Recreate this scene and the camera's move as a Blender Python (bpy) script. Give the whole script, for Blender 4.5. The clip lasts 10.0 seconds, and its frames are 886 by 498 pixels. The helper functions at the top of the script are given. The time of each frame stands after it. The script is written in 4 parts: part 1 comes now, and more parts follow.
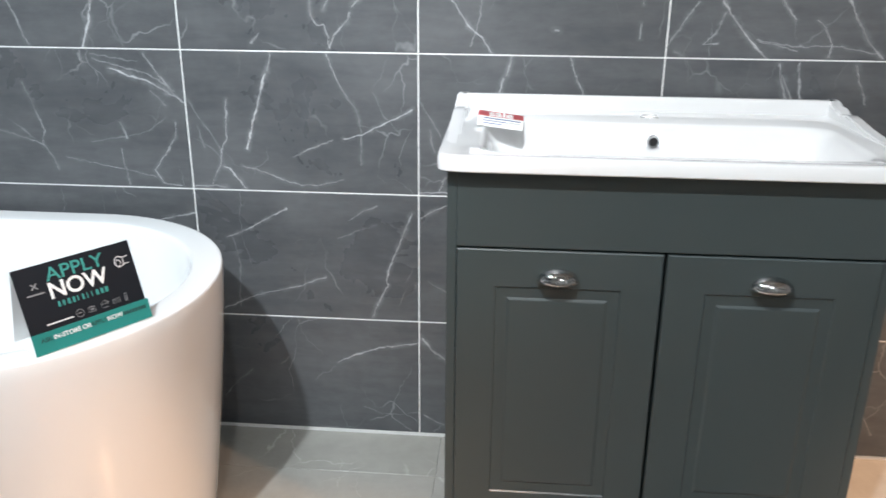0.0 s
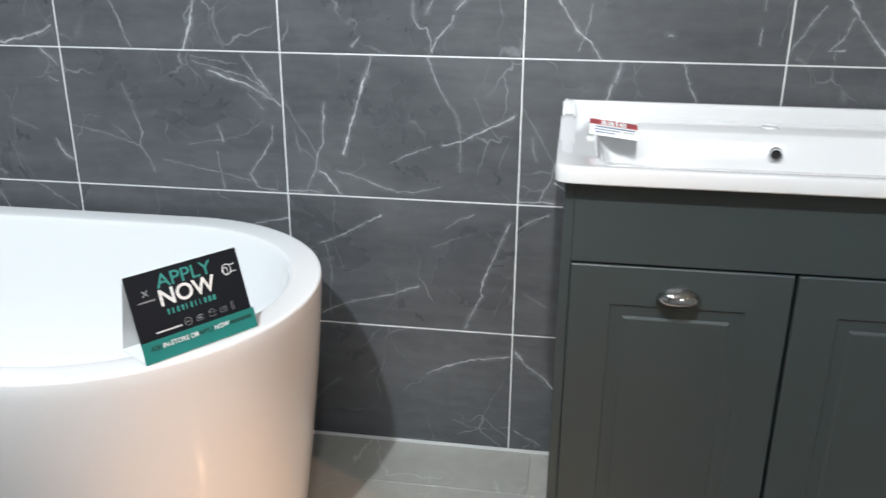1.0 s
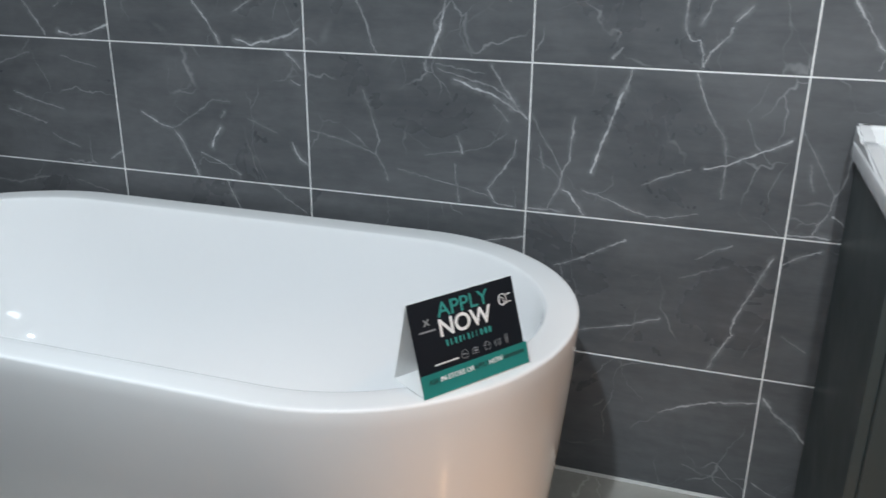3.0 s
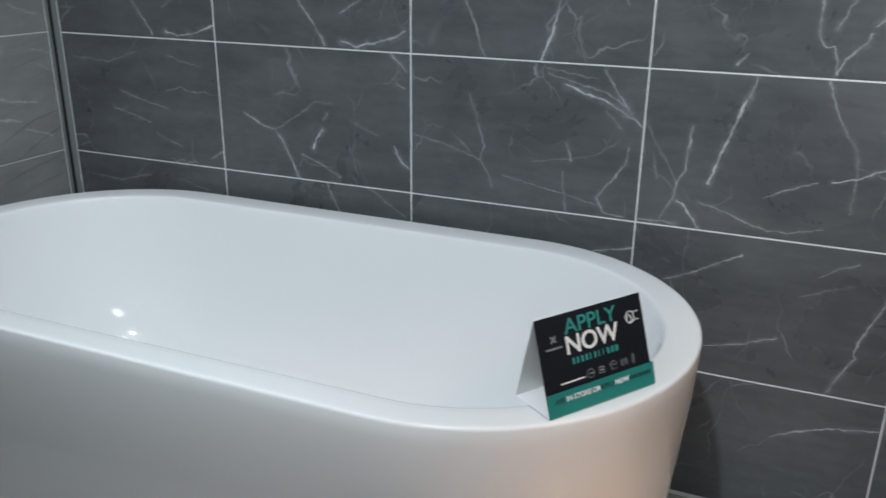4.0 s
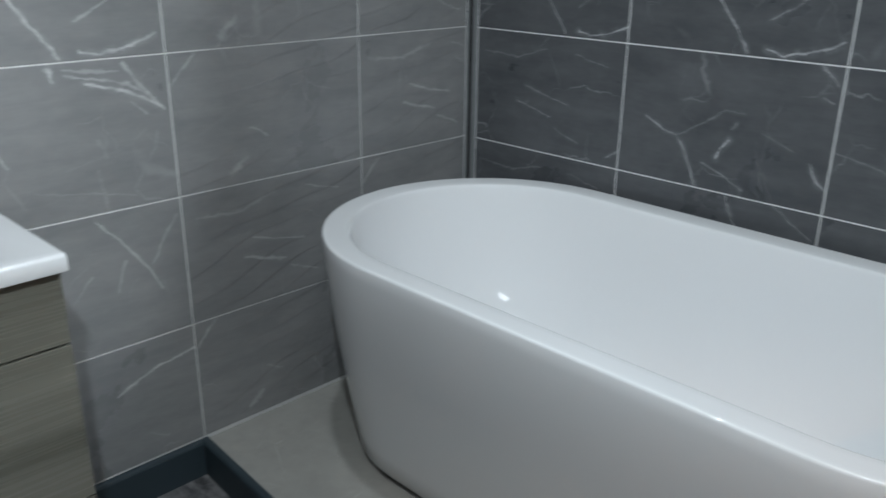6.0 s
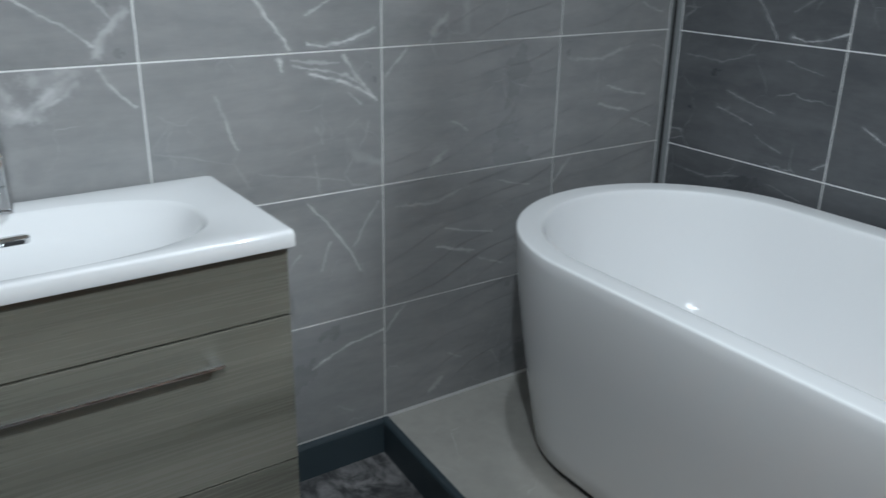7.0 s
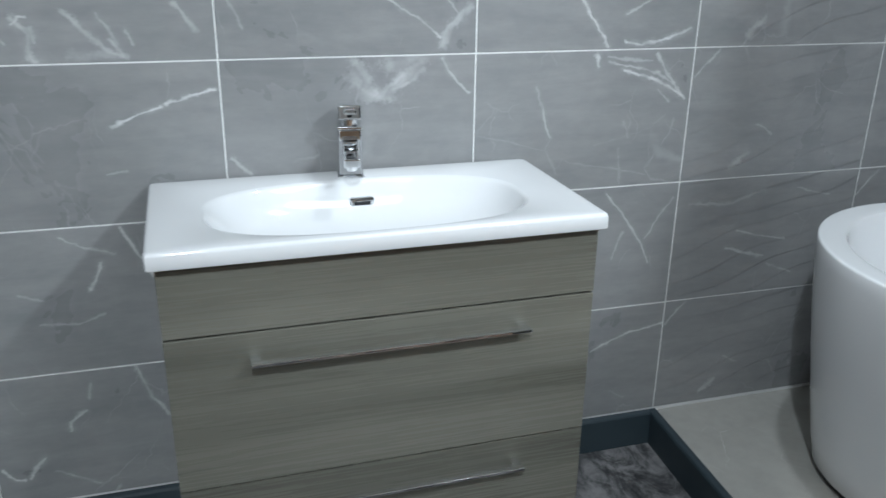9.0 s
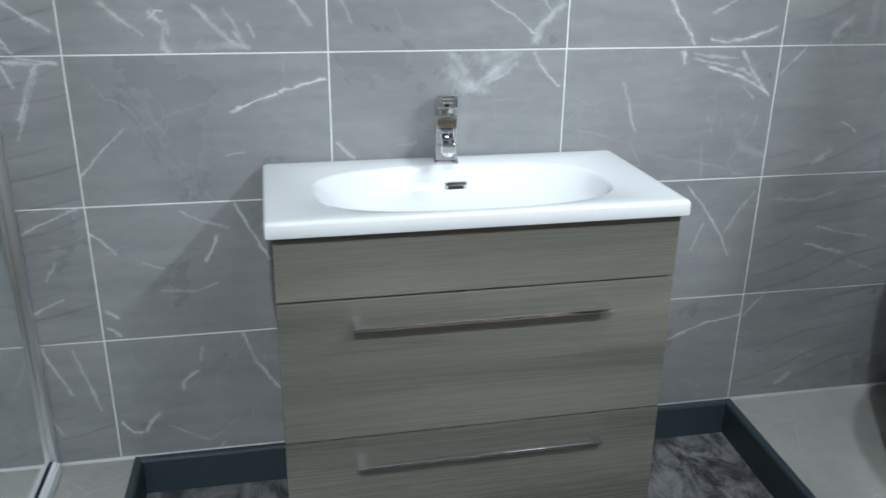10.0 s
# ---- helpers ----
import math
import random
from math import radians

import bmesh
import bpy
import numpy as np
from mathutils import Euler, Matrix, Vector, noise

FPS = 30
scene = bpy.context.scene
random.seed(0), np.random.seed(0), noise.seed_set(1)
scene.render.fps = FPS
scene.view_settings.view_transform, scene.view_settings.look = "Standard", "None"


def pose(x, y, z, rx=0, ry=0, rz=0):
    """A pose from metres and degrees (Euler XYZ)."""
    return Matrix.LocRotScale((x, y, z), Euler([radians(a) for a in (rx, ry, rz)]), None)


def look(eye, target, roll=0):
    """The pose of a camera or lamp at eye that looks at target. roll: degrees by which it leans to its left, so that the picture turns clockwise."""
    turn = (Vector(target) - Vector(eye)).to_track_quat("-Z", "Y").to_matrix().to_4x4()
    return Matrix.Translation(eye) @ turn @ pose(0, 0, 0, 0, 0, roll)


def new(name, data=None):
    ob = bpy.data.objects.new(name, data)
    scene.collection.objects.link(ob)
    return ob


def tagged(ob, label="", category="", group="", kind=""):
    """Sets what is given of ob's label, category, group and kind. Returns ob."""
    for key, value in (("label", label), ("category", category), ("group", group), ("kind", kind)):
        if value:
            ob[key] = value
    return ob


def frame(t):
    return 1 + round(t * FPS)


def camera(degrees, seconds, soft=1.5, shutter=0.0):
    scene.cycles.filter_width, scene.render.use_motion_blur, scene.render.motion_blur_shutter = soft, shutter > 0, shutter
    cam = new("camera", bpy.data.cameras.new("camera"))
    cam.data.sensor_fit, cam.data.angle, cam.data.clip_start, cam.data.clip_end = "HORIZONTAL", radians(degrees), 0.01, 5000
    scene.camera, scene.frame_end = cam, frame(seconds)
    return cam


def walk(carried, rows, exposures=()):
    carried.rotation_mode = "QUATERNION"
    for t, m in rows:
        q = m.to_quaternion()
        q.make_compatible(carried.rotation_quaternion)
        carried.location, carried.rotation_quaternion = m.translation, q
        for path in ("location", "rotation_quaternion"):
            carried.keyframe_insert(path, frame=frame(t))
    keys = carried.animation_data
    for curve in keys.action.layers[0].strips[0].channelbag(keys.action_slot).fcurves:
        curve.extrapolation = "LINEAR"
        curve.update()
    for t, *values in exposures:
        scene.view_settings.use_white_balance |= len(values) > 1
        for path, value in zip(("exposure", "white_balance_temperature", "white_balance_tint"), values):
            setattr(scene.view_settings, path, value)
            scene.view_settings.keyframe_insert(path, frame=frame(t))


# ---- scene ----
cam = camera(56.4, 10.0, shutter=0.5)
PATH = [
    (0, (2.4, -1.873, 1.216), (2.245, -0.002, 0.528), 0.4),
    (0.5, (2.345, -1.844, 1.214), (2.124, 0.022, 0.528), 0.4),
    (1, (2.29, -1.823, 1.213), (2.008, 0.035, 0.529), 0.4),
    (1.5, (2.238, -1.805, 1.215), (1.881, 0.04, 0.53), 0.4),
    (2, (2.167, -1.786, 1.217), (1.728, 0.041, 0.531), 0.4),
    (2.5, (2.086, -1.768, 1.219), (1.566, 0.037, 0.531), 0.5),
    (4, (1.913, -1.742, 1.215), (1.187, -0.007, 0.532), 0.6),
    (4.5, (1.867, -1.755, 1.223), (1.029, -0.076, 0.532), 0.5),
    (5, (1.816, -1.784, 1.233), (0.827, -0.192, 0.534), 0.6),
    (5.5, (1.784, -1.811, 1.229), (0.615, -0.347, 0.531), 0.5),
    (6, (1.741, -1.85, 1.233), (0.422, -0.521, 0.53), 0.7),
    (7.5, (1.694, -1.991, 1.229), (0.059, -1.082, 0.523), 1.0),
    (8, (1.695, -2.038, 1.233), (-0.009, -1.27, 0.523), 1.0),
    (8.5, (1.714, -2.072, 1.236), (-0.043, -1.437, 0.522), 1.0),
    (9, (1.748, -2.111, 1.232), (-0.043, -1.576, 0.521), 0.8),
    (9.5, (1.805, -2.15, 1.232), (-0.008, -1.692, 0.522), 0.8),
    (10, (1.859, -2.178, 1.231), (0.025, -1.811, 0.522), 0.7),
]
LIGHT = [(0.0, 0.41, 6480, 10), (1.5, 0.0, 6520, 10), (2.5, -0.22, 6450, 10), (4.5, -0.60, 6400, 9), (6.0, -0.68, 6380, 9), (8.0, -0.45, 6240, 9), (10.0, -0.13, 6260, 9)]
walk(cam, [(t, look(eye, target, roll)) for t, eye, target, roll in PATH], LIGHT)

# ---- world and lights ----
world = bpy.data.worlds.new("world")
scene.world = world
world.use_nodes = True
world.node_tree.nodes["Background"].inputs["Color"].default_value = (0.75, 0.85, 1.0, 1)
world.node_tree.nodes["Background"].inputs["Strength"].default_value = 0.15

COOL, WARM, NEUTRAL = (0.85, 0.94, 1.0), (1.0, 0.60, 0.36), (0.95, 0.98, 1.0)


def spot(name, eye, target, watts, colour, cone, blend=0.5, radius=0.035):
    data = bpy.data.lights.new(name, "SPOT")
    data.energy, data.color, data.spot_size, data.spot_blend, data.shadow_soft_size = watts, colour, radians(cone), blend, radius
    ob = new(name, data)
    ob.matrix_world = look(eye, target)
    return ob


def panel(name, x, y, z, sx, sy, watts, colour):
    data = bpy.data.lights.new(name, "AREA")
    data.shape, data.size, data.size_y, data.energy, data.color = "RECTANGLE", sx, sy, watts, colour
    ob = new(name, data)
    ob.matrix_world = pose(x, y, z)
    return ob


CEIL = 2.50
spot("spot_over_drawers", (2.30, -0.60, 2.40), (0.02, -1.62, 0.98), 160, COOL, 34, 0.45, 0.05)
spot("spot_in_front_of_drawers", (2.45, -2.22, 2.40), (0.05, -2.16, 0.60), 190, COOL, 50, 0.6, 0.04)
spot("spot_over_bath", (1.65, -1.90, 2.40), (1.10, 0.0, 0.95), 205, COOL, 74, 0.8)
# Unseen fill lamp added to brighten the corner wall, floor and bath end.
spot("fill_over_corner", (0.65, -1.05, 2.40), (0.32, -1.10, 0.0), 52, COOL, 84, 0.8)
spot("spot_over_doors", (2.28, -1.65, 2.40), (3.05, 0.0, 0.98), 144, NEUTRAL, 80, 0.8)
spot("warm_spot_aisle", (2.50, -1.50, 2.40), (2.10, -1.12, 0.0), 220, WARM, 39, 0.5)
spot("warm_spot_far", (3.75, -0.75, 2.40), (3.72, -0.35, 0.0), 300, WARM, 40, 0.4)
spot("warm_spot_entry", (4.20, -1.66, 2.40), (1.92, -0.76, 0.34), 104, WARM, 24, 0.6, 0.03)
panel("ceiling_panel_near", 1.5, -1.25, CEIL - 0.02, 0.6, 0.6, 10, COOL)
panel("ceiling_panel_far", 3.2, -3.2, CEIL - 0.02, 0.6, 0.6, 19, COOL)

# ---- materials ----


class Nodes:
    """A small builder of node materials."""

    def __init__(self, name):
        self.mat = bpy.data.materials.new(name)
        self.mat.use_nodes = True
        self.tree = self.mat.node_tree
        self.bsdf = self.tree.nodes["Principled BSDF"]
        self._coord = None

    def node(self, kind, **props):
        n = self.tree.nodes.new(kind)
        for key, value in props.items():
            setattr(n, key, value)
        return n

    def put(self, socket, value):
        if isinstance(value, bpy.types.NodeSocket):
            self.tree.links.new(value, socket)
        elif isinstance(value, tuple) and len(value) == 3 and socket.type == "RGBA":
            socket.default_value = (*value, 1)
        else:
            socket.default_value = value

    def coord(self):
        if self._coord is None:
            self._coord = self.node("ShaderNodeTexCoord").outputs["Object"]
        return self._coord

    def rnd(self):
        return self.node("ShaderNodeObjectInfo").outputs["Random"]

    def math(self, op, a, b=0.0, c=None, clamp=False):
        n = self.node("ShaderNodeMath", operation=op, use_clamp=clamp)
        self.put(n.inputs[0], a)
        self.put(n.inputs[1], b)
        if c is not None:
            self.put(n.inputs[2], c)
        return n.outputs[0]

    def vec(self, op, a, b=None, scale=None):
        n = self.node("ShaderNodeVectorMath", operation=op)
        self.put(n.inputs[0], a)
        if b is not None:
            self.put(n.inputs[1], b)
        if scale is not None:
            self.put(n.inputs["Scale"], scale)
        return n.outputs["Value"] if op in ("LENGTH", "DOT_PRODUCT", "DISTANCE") else n.outputs["Vector"]

    def noise(self, at, scale, detail=4.0, rough=0.55, w=None, distort=0.0, colour=False):
        n = self.node("ShaderNodeTexNoise", noise_dimensions="3D" if w is None else "4D")
        self.put(n.inputs["Vector"], at)
        self.put(n.inputs["Scale"], scale)
        self.put(n.inputs["Detail"], detail)
        self.put(n.inputs["Roughness"], rough)
        self.put(n.inputs["Distortion"], distort)
        if w is not None:
            self.put(n.inputs["W"], w)
        return n.outputs["Color" if colour else 0]

    def span(self, value, a, b, c=0.0, d=1.0, smooth=True):
        n = self.node("ShaderNodeMapRange", interpolation_type="SMOOTHSTEP" if smooth else "LINEAR")
        for i, v in enumerate((value, a, b, c, d)):
            self.put(n.inputs[i], v)
        return n.outputs[0]

    def mix(self, fac, a, b):
        n = self.node("ShaderNodeMix", data_type="RGBA")
        self.put(n.inputs[0], fac)
        self.put(n.inputs[6], a)
        self.put(n.inputs[7], b)
        return n.outputs[2]

    def bump(self, height, strength=0.2, distance=0.002):
        n = self.node("ShaderNodeBump")
        self.put(n.inputs["Strength"], strength)
        self.put(n.inputs["Distance"], distance)
        self.put(n.inputs["Height"], height)
        self.put(self.bsdf.inputs["Normal"], n.outputs[0])

    def set(self, **values):
        names = {"colour": "Base Color", "rough": "Roughness", "metal": "Metallic", "coat": "Coat Weight", "ior": "IOR",
                 "specular": "Specular IOR Level", "coat_rough": "Coat Roughness", "transmit": "Transmission Weight"}
        for key, value in values.items():
            self.put(self.bsdf.inputs[names[key]], value)
        return self.mat


def simple(name, colour, rough, metal=0.0, mottle=0.06, scale=30.0, coat=0.0, bump=0.0):
    """A plain painted or cast surface with slight unevenness at two scales."""
    n = Nodes(name)
    p = n.coord()
    big, fine = n.noise(p, scale * 0.15, 3.0), n.noise(p, scale * 6.0, 2.0)
    k = n.math("ADD", n.math("MULTIPLY", big, 0.7), n.math("MULTIPLY", fine, 0.3))
    lo, hi = tuple(c * (1 - mottle) for c in colour), tuple(min(1, c * (1 + mottle)) for c in colour)
    n.set(colour=n.mix(k, lo, hi), rough=n.span(big, 0.3, 0.7, rough * 0.85, rough * 1.15), metal=metal, coat=coat)
    if bump:
        n.bump(fine, bump, 0.001)
    return n.mat


def marble(name, dark, light, vein, veins=(), rough=0.32, seed=0.0, faint=0.35, wob=0.007, broad=1.0, flat=False):
    """Stone-print tile: mottled ground, thin wandering veins between given ends (u, v, u, v, half width in mm, strength), faint cracks."""
    n = Nodes(name)
    p = n.coord()
    w = n.math("MULTIPLY_ADD", n.rnd(), 37.0 if not veins else 0.6, seed)
    cloud = n.noise(p, 3.2, 5.0, 0.6, w=w, distort=0.6)
    grain = n.noise(n.vec("MULTIPLY", p, (1.0, 1.0, 2.2)), 22.0, 5.0, 0.65, w=w)
    turned = n.node("ShaderNodeMapping")
    n.put(turned.inputs["Vector"], p)
    turned.inputs["Rotation"].default_value = (0.0, radians(16), 0.0)
    turned.inputs["Scale"].default_value = (0.8, 0.8, 5.0)
    brush = n.noise(turned.outputs[0], 4.5, 4.0, 0.6, w=w, distort=0.4)
    tone = n.math("ADD", n.math("ADD", n.math("MULTIPLY", cloud, 0.42), n.math("MULTIPLY", brush, 0.36)), n.math("MULTIPLY", grain, 0.22))
    ground = n.mix(n.span(tone, 0.32, 0.70), dark, light)
    shift = n.vec("SCALE", n.vec("SUBTRACT", n.noise(p, 7.0, 3.0, 0.6, w=w, colour=True), (0.5, 0.5, 0.5)), scale=wob * 2.2)
    fine = n.vec("SCALE", n.vec("SUBTRACT", n.noise(p, 55.0, 4.0, 0.65, w=w, colour=True), (0.5, 0.5, 0.5)), scale=0.014)
    q = n.vec("MULTIPLY", n.vec("ADD", n.vec("ADD", p, shift), fine), (1.0, 0.0, 1.0))
    # faint cracks that fade in and out
    bend = n.vec("SCALE", n.vec("SUBTRACT", n.noise(p, 5.0, 4.0, 0.6, w=w, colour=True), (0.5, 0.5, 0.5)), scale=0.16)
    loose = n.vec("MULTIPLY", n.vec("ADD", p, bend), (1.1, 1.0, 0.0) if flat else (1.1, 0.0, 0.75))
    total = 0.0
    for size, thick, add in ((3.4, 0.006, 3.0), (6.0, 0.009, 14.0)):
        vor = n.node("ShaderNodeTexVoronoi", feature="DISTANCE_TO_EDGE", voronoi_dimensions="4D")
        n.put(vor.inputs["Vector"], loose)
        n.put(vor.inputs["W"], n.math("ADD", w, add))
        n.put(vor.inputs["Scale"], size)
        patch = n.span(n.noise(p, 6.0, 2.0, 0.5, w=n.math("ADD", w, add + 9.0)), 0.50, 0.70)
        total = n.math("MAXIMUM", total, n.math("MULTIPLY", n.span(vor.outputs["Distance"], 0.0, thick, 1.0, 0.0), n.math("MULTIPLY", patch, faint * 0.7)))
    uneven = n.span(n.noise(p, 18.0, 3.0, 0.65, w=w), 0.34, 0.60, 0.42, 1.0)
    veil = n.span(n.noise(p, 26.0, 4.0, 0.7, w=n.math("ADD", w, 7.0)), 0.40, 0.68)
    ragged = n.span(n.noise(p, 38.0, 3.0, 0.7, w=n.math("ADD", w, 4.0)), 0.32, 0.68, 1.9, 0.62)
    for u0, v0, u1, v1, half, strength in veins:
        a, ba = (u0, 0.0, v0), (u1 - u0, 0.0, v1 - v0)
        pa = n.vec("SUBTRACT", q, a)
        h = n.math("MULTIPLY", n.vec("DOT_PRODUCT", pa, ba), 1.0 / (ba[0] ** 2 + ba[2] ** 2), clamp=True)
        d = n.vec("LENGTH", n.vec("SUBTRACT", pa, n.vec("SCALE", ba, scale=h)))
        line = n.span(n.math("MULTIPLY", d, ragged), 0.0, half * 0.0019 * broad, strength, 0.0)
        halo = n.span(d, 0.0, half * 0.0075, strength * 0.25, 0.0)
        total = n.math("MAXIMUM", total, n.math("MAXIMUM", n.math("MULTIPLY", line, uneven), n.math("MULTIPLY", halo, veil)))
    colour = n.mix(total, ground, vein)
    n.set(colour=colour, rough=n.span(cloud, 0.3, 0.7, rough * 0.8, rough * 1.2), specular=0.45)
    n.bump(grain, 0.06, 0.001)
    return n.mat


TILE_W, TILE_H, JOINT = 0.5435, 0.330, 0.0033
DARK, DARK2, VEIN = (0.064, 0.068, 0.074), (0.124, 0.128, 0.134), (0.62, 0.63, 0.64)
GREY, GREY2, GVEIN = (0.205, 0.209, 0.213), (0.305, 0.303, 0.301), (0.76, 0.76, 0.76)
PRINTS = {}  # veins of each stone print


def veins(key, half, strength, *ends):
    """One vein of a print: half its width in mm, how white it is, and where it bends, in metres from the tile's lower left corner."""
    for k in range(0, len(ends) - 2, 2):
        PRINTS.setdefault(key, []).append((*ends[k:k + 4], half, strength))


veins("a", 2.2, 0.8, 0.363, 0.282, 0.452, 0.253, 0.515, 0.22, 0.53, 0.208)
veins("a", 1.6, 0.4, 0.324, 0.302, 0.388, 0.288, 0.454, 0.27, 0.512, 0.233)
veins("a", 2, 0.5, 0.446, 0.318, 0.469, 0.281, 0.52, 0.216)
veins("a", 3, 0.6, 0.293, 0.314, 0.297, 0.296)
veins("a", 2, 0.3, 0.323, 0.314, 0.43, 0.299)
veins("a", 1.6, 0.35, 0.144, 0.246, 0.162, 0.204, 0.183, 0.13, 0.174, 0.098)
veins("a", 1, 0.35, 0.004, 0.143, 0.085, 0.127, 0.174, 0.098)
veins("a", 1.3, 0.35, 0.174, 0.098, 0.192, 0.068, 0.202, 0.04)
veins("a", 1, 0.4, 0.228, 0.069, 0.361, 0.043, 0.444, 0.026)
veins("a", 2, 0.5, 0.371, 0.159, 0.386, 0.122)
veins("a", 1.3, 0.45, 0.366, 0.094, 0.372, 0.046, 0.377, 0.001)
veins("a", 1.4, 0.5, 0.508, 0.16, 0.504, 0.126, 0.446, 0.042, 0.464, 0.012, 0.51, 0.005)
veins("a", 1, 0.2, 0.297, 0.106, 0.441, 0.138, 0.485, 0.17)
veins("a", 1.3, 0.3, 0.457, 0.231, 0.488, 0.199)
veins("b", 1.5, 0.7, 0.209, 0.324, 0.2, 0.283)
veins("b", 1.8, 0.85, 0.193, 0.276, 0.162, 0.172, 0.138, 0.101)
veins("b", 1.4, 0.5, 0.339, 0.327, 0.348, 0.293, 0.372, 0.243, 0.404, 0.199)
veins("b", 1.3, 0.3, 0.404, 0.199, 0.413, 0.16, 0.41, 0.068)
veins("b", 1.6, 0.8, 0.533, 0.204, 0.488, 0.178, 0.419, 0.144, 0.371, 0.133)
veins("b", 1.2, 0.5, 0.344, 0.127, 0.291, 0.104, 0.25, 0.083)
veins("b", 1.4, 0.5, 0.098, 0.216, 0.092, 0.124, 0.077, 0.096, 0.075, 0.066, 0.047, 0.012)
veins("b", 1.1, 0.35, -0.004, 0.233, 0.025, 0.182, 0.077, 0.096)
veins("b", 1.7, 0.75, 0.082, 0.055, 0.094, 0.049, 0.13, 0.002)
veins("b", 2.2, 0.6, -0.006, 0.005, 0.054, 0.01, 0.082, 0.004)
veins("b", 1.3, 0.45, 0.126, 0.057, 0.18, 0.045, 0.247, 0.018, 0.302, 0.014, 0.369, 0.032)
veins("b", 1.2, 0.2, 0.443, 0.238, 0.469, 0.188, 0.501, 0.15)
veins("b", 1.5, 0.25, 0.023, 0.155, 0.036, 0.102)
veins("d", 1.5, 0.35, 0.186, 0.184, 0.254, 0.164, 0.341, 0.147)
veins("d", 2, 0.35, 0.16, 0.135, 0.278, 0.103)
veins("d", 2.5, 0.2, 0.031, 0.267, 0.155, 0.259, 0.258, 0.288)
veins("d", 1.2, 0.25, 0.354, 0.287, 0.463, 0.261)
veins("d", 1.6, 0.45, 0.473, 0.021, 0.518, 0.051)
veins("d", 1.5, 0.25, 0.295, 0.077, 0.38, 0.047)
veins("c", 1.6, 0.8, 0.074, 0.154, 0.133, 0.125, 0.164, 0.119)
veins("c", 1.7, 0.85, 0.164, 0.119, 0.187, 0.087, 0.231, -0.001)
veins("c", 1.2, 0.3, 0.164, 0.119, 0.235, 0.162, 0.285, 0.202, 0.332, 0.2)
veins("c", 2.4, 0.85, 0.3, 0.133, 0.283, 0.107, 0.273, 0.082)
veins("c", 1.3, 0.5, 0.241, 0.064, 0.299, 0.04, 0.347, 0.014)
veins("c", 1.9, 0.75, 0.498, 0.107, 0.517, 0.071, 0.539, 0.056)
veins("c", 1.6, 0.6, 0.489, 0.33, 0.533, 0.289)
veins("c", 1.6, 0.5, 0.505, 0.26, 0.527, 0.25)
veins("c", 1.5, 0.3, 0.379, 0.159, 0.456, 0.129)
veins("c", 1.5, 0.4, 0.316, 0.174, 0.305, 0.159)
veins("g", 1.7, 0.75, 0.212, 0.157, 0.25, 0.101, 0.288, 0.051, 0.318, 0.006)
veins("g", 2.2, 0.75, 0.361, 0.019, 0.401, 0.009, 0.453, 0.017, 0.503, 0.032, 0.526, 0.046)
veins("g", 1.3, 0.4, 0.357, 0.079, 0.415, 0.113, 0.451, 0.139)
veins("h", 2, 0.75, 0.354, 0.179, 0.338, 0.101, 0.326, 0.051, 0.306, 0.001)
veins("h", 1.4, 0.4, 0.116, 0.153, 0.144, 0.092, 0.178, -0.002)
veins("h", 1.3, 0.3, 0.452, 0.18, 0.485, 0.121)
veins("i", 1.4, 0.45, 0.302, 0.16, 0.306, 0.078, 0.318, 0.056, 0.334, 0.06, 0.346, 0.008)
veins("i", 1.8, 0.5, 0.346, 0.008, 0.355, 0.036, 0.39, 0.067, 0.395, 0.085)
veins("i", 1.8, 0.5, 0.425, 0.127, 0.4, 0.098)
veins("i", 2, 0.4, 0.187, 0.04, 0.169, 0.017)
veins("i", 1.4, 0.4, 0.376, 0.184, 0.335, 0.09)
veins("j", 1.5, 0.7, 0.051, 0.152, 0.091, 0.089, 0.112, 0.059, 0.139, 0.036, 0.162, 0.001)
veins("j", 1.3, 0.3, 0.136, 0.118, 0.132, 0.072, 0.116, 0.018)
veins("j", 1.6, 0.5, 0.486, 0.071, 0.483, 0.042)
veins("j", 2, 0.4, 0.298, 0.053, 0.306, 0.051)
veins("j", 1.3, 0.4, 0.481, 0.167, 0.484, 0.111)
veins("k", 1.5, 0.55, 0.059, 0.118, 0.029, 0.073, -0.002, 0.02)
veins("k", 2, 0.7, 0.086, 0.152, 0.128, 0.091, 0.163, 0.046, 0.216, -0.004)
veins("k", 1.6, 0.45, 0.116, 0.097, 0.1, 0.051, 0.075, 0.028, 0.105, 0.028)
veins("k", 1.3, 0.35, 0.193, 0.036, 0.228, 0.028, 0.275, 0.014)
veins("k", 1.3, 0.4, 0.019, 0.012, 0.038, 0.001)
veins("k", 1.4, 0.5, 0.194, 0.17, 0.263, 0.082)
veins("l", 2, 0.6, 0.243, 0.32, 0.251, 0.285, 0.267, 0.244, 0.269, 0.177)
veins("l", 1.5, 0.5, 0.252, 0.297, 0.278, 0.244)
veins("l", 2, 0.5, 0.282, 0.321, 0.298, 0.245, 0.318, 0.191)
veins("l", 1.4, 0.4, 0.144, 0.235, 0.203, 0.15)
veins("e", 1.3, 0.55, 0.074, 0.209, 0.137, 0.237, 0.224, 0.285)
veins("e", 1.4, 0.6, 0.047, 0.016, 0.153, 0.059, 0.226, 0.078, 0.314, 0.11)
veins("e", 1.6, 0.65, 0.532, 0.281, 0.492, 0.193, 0.47, 0.133, 0.466, 0.091, 0.428, 0.004)
veins("e", 1.3, 0.35, 0.376, 0.258, 0.411, 0.284, 0.448, 0.298)
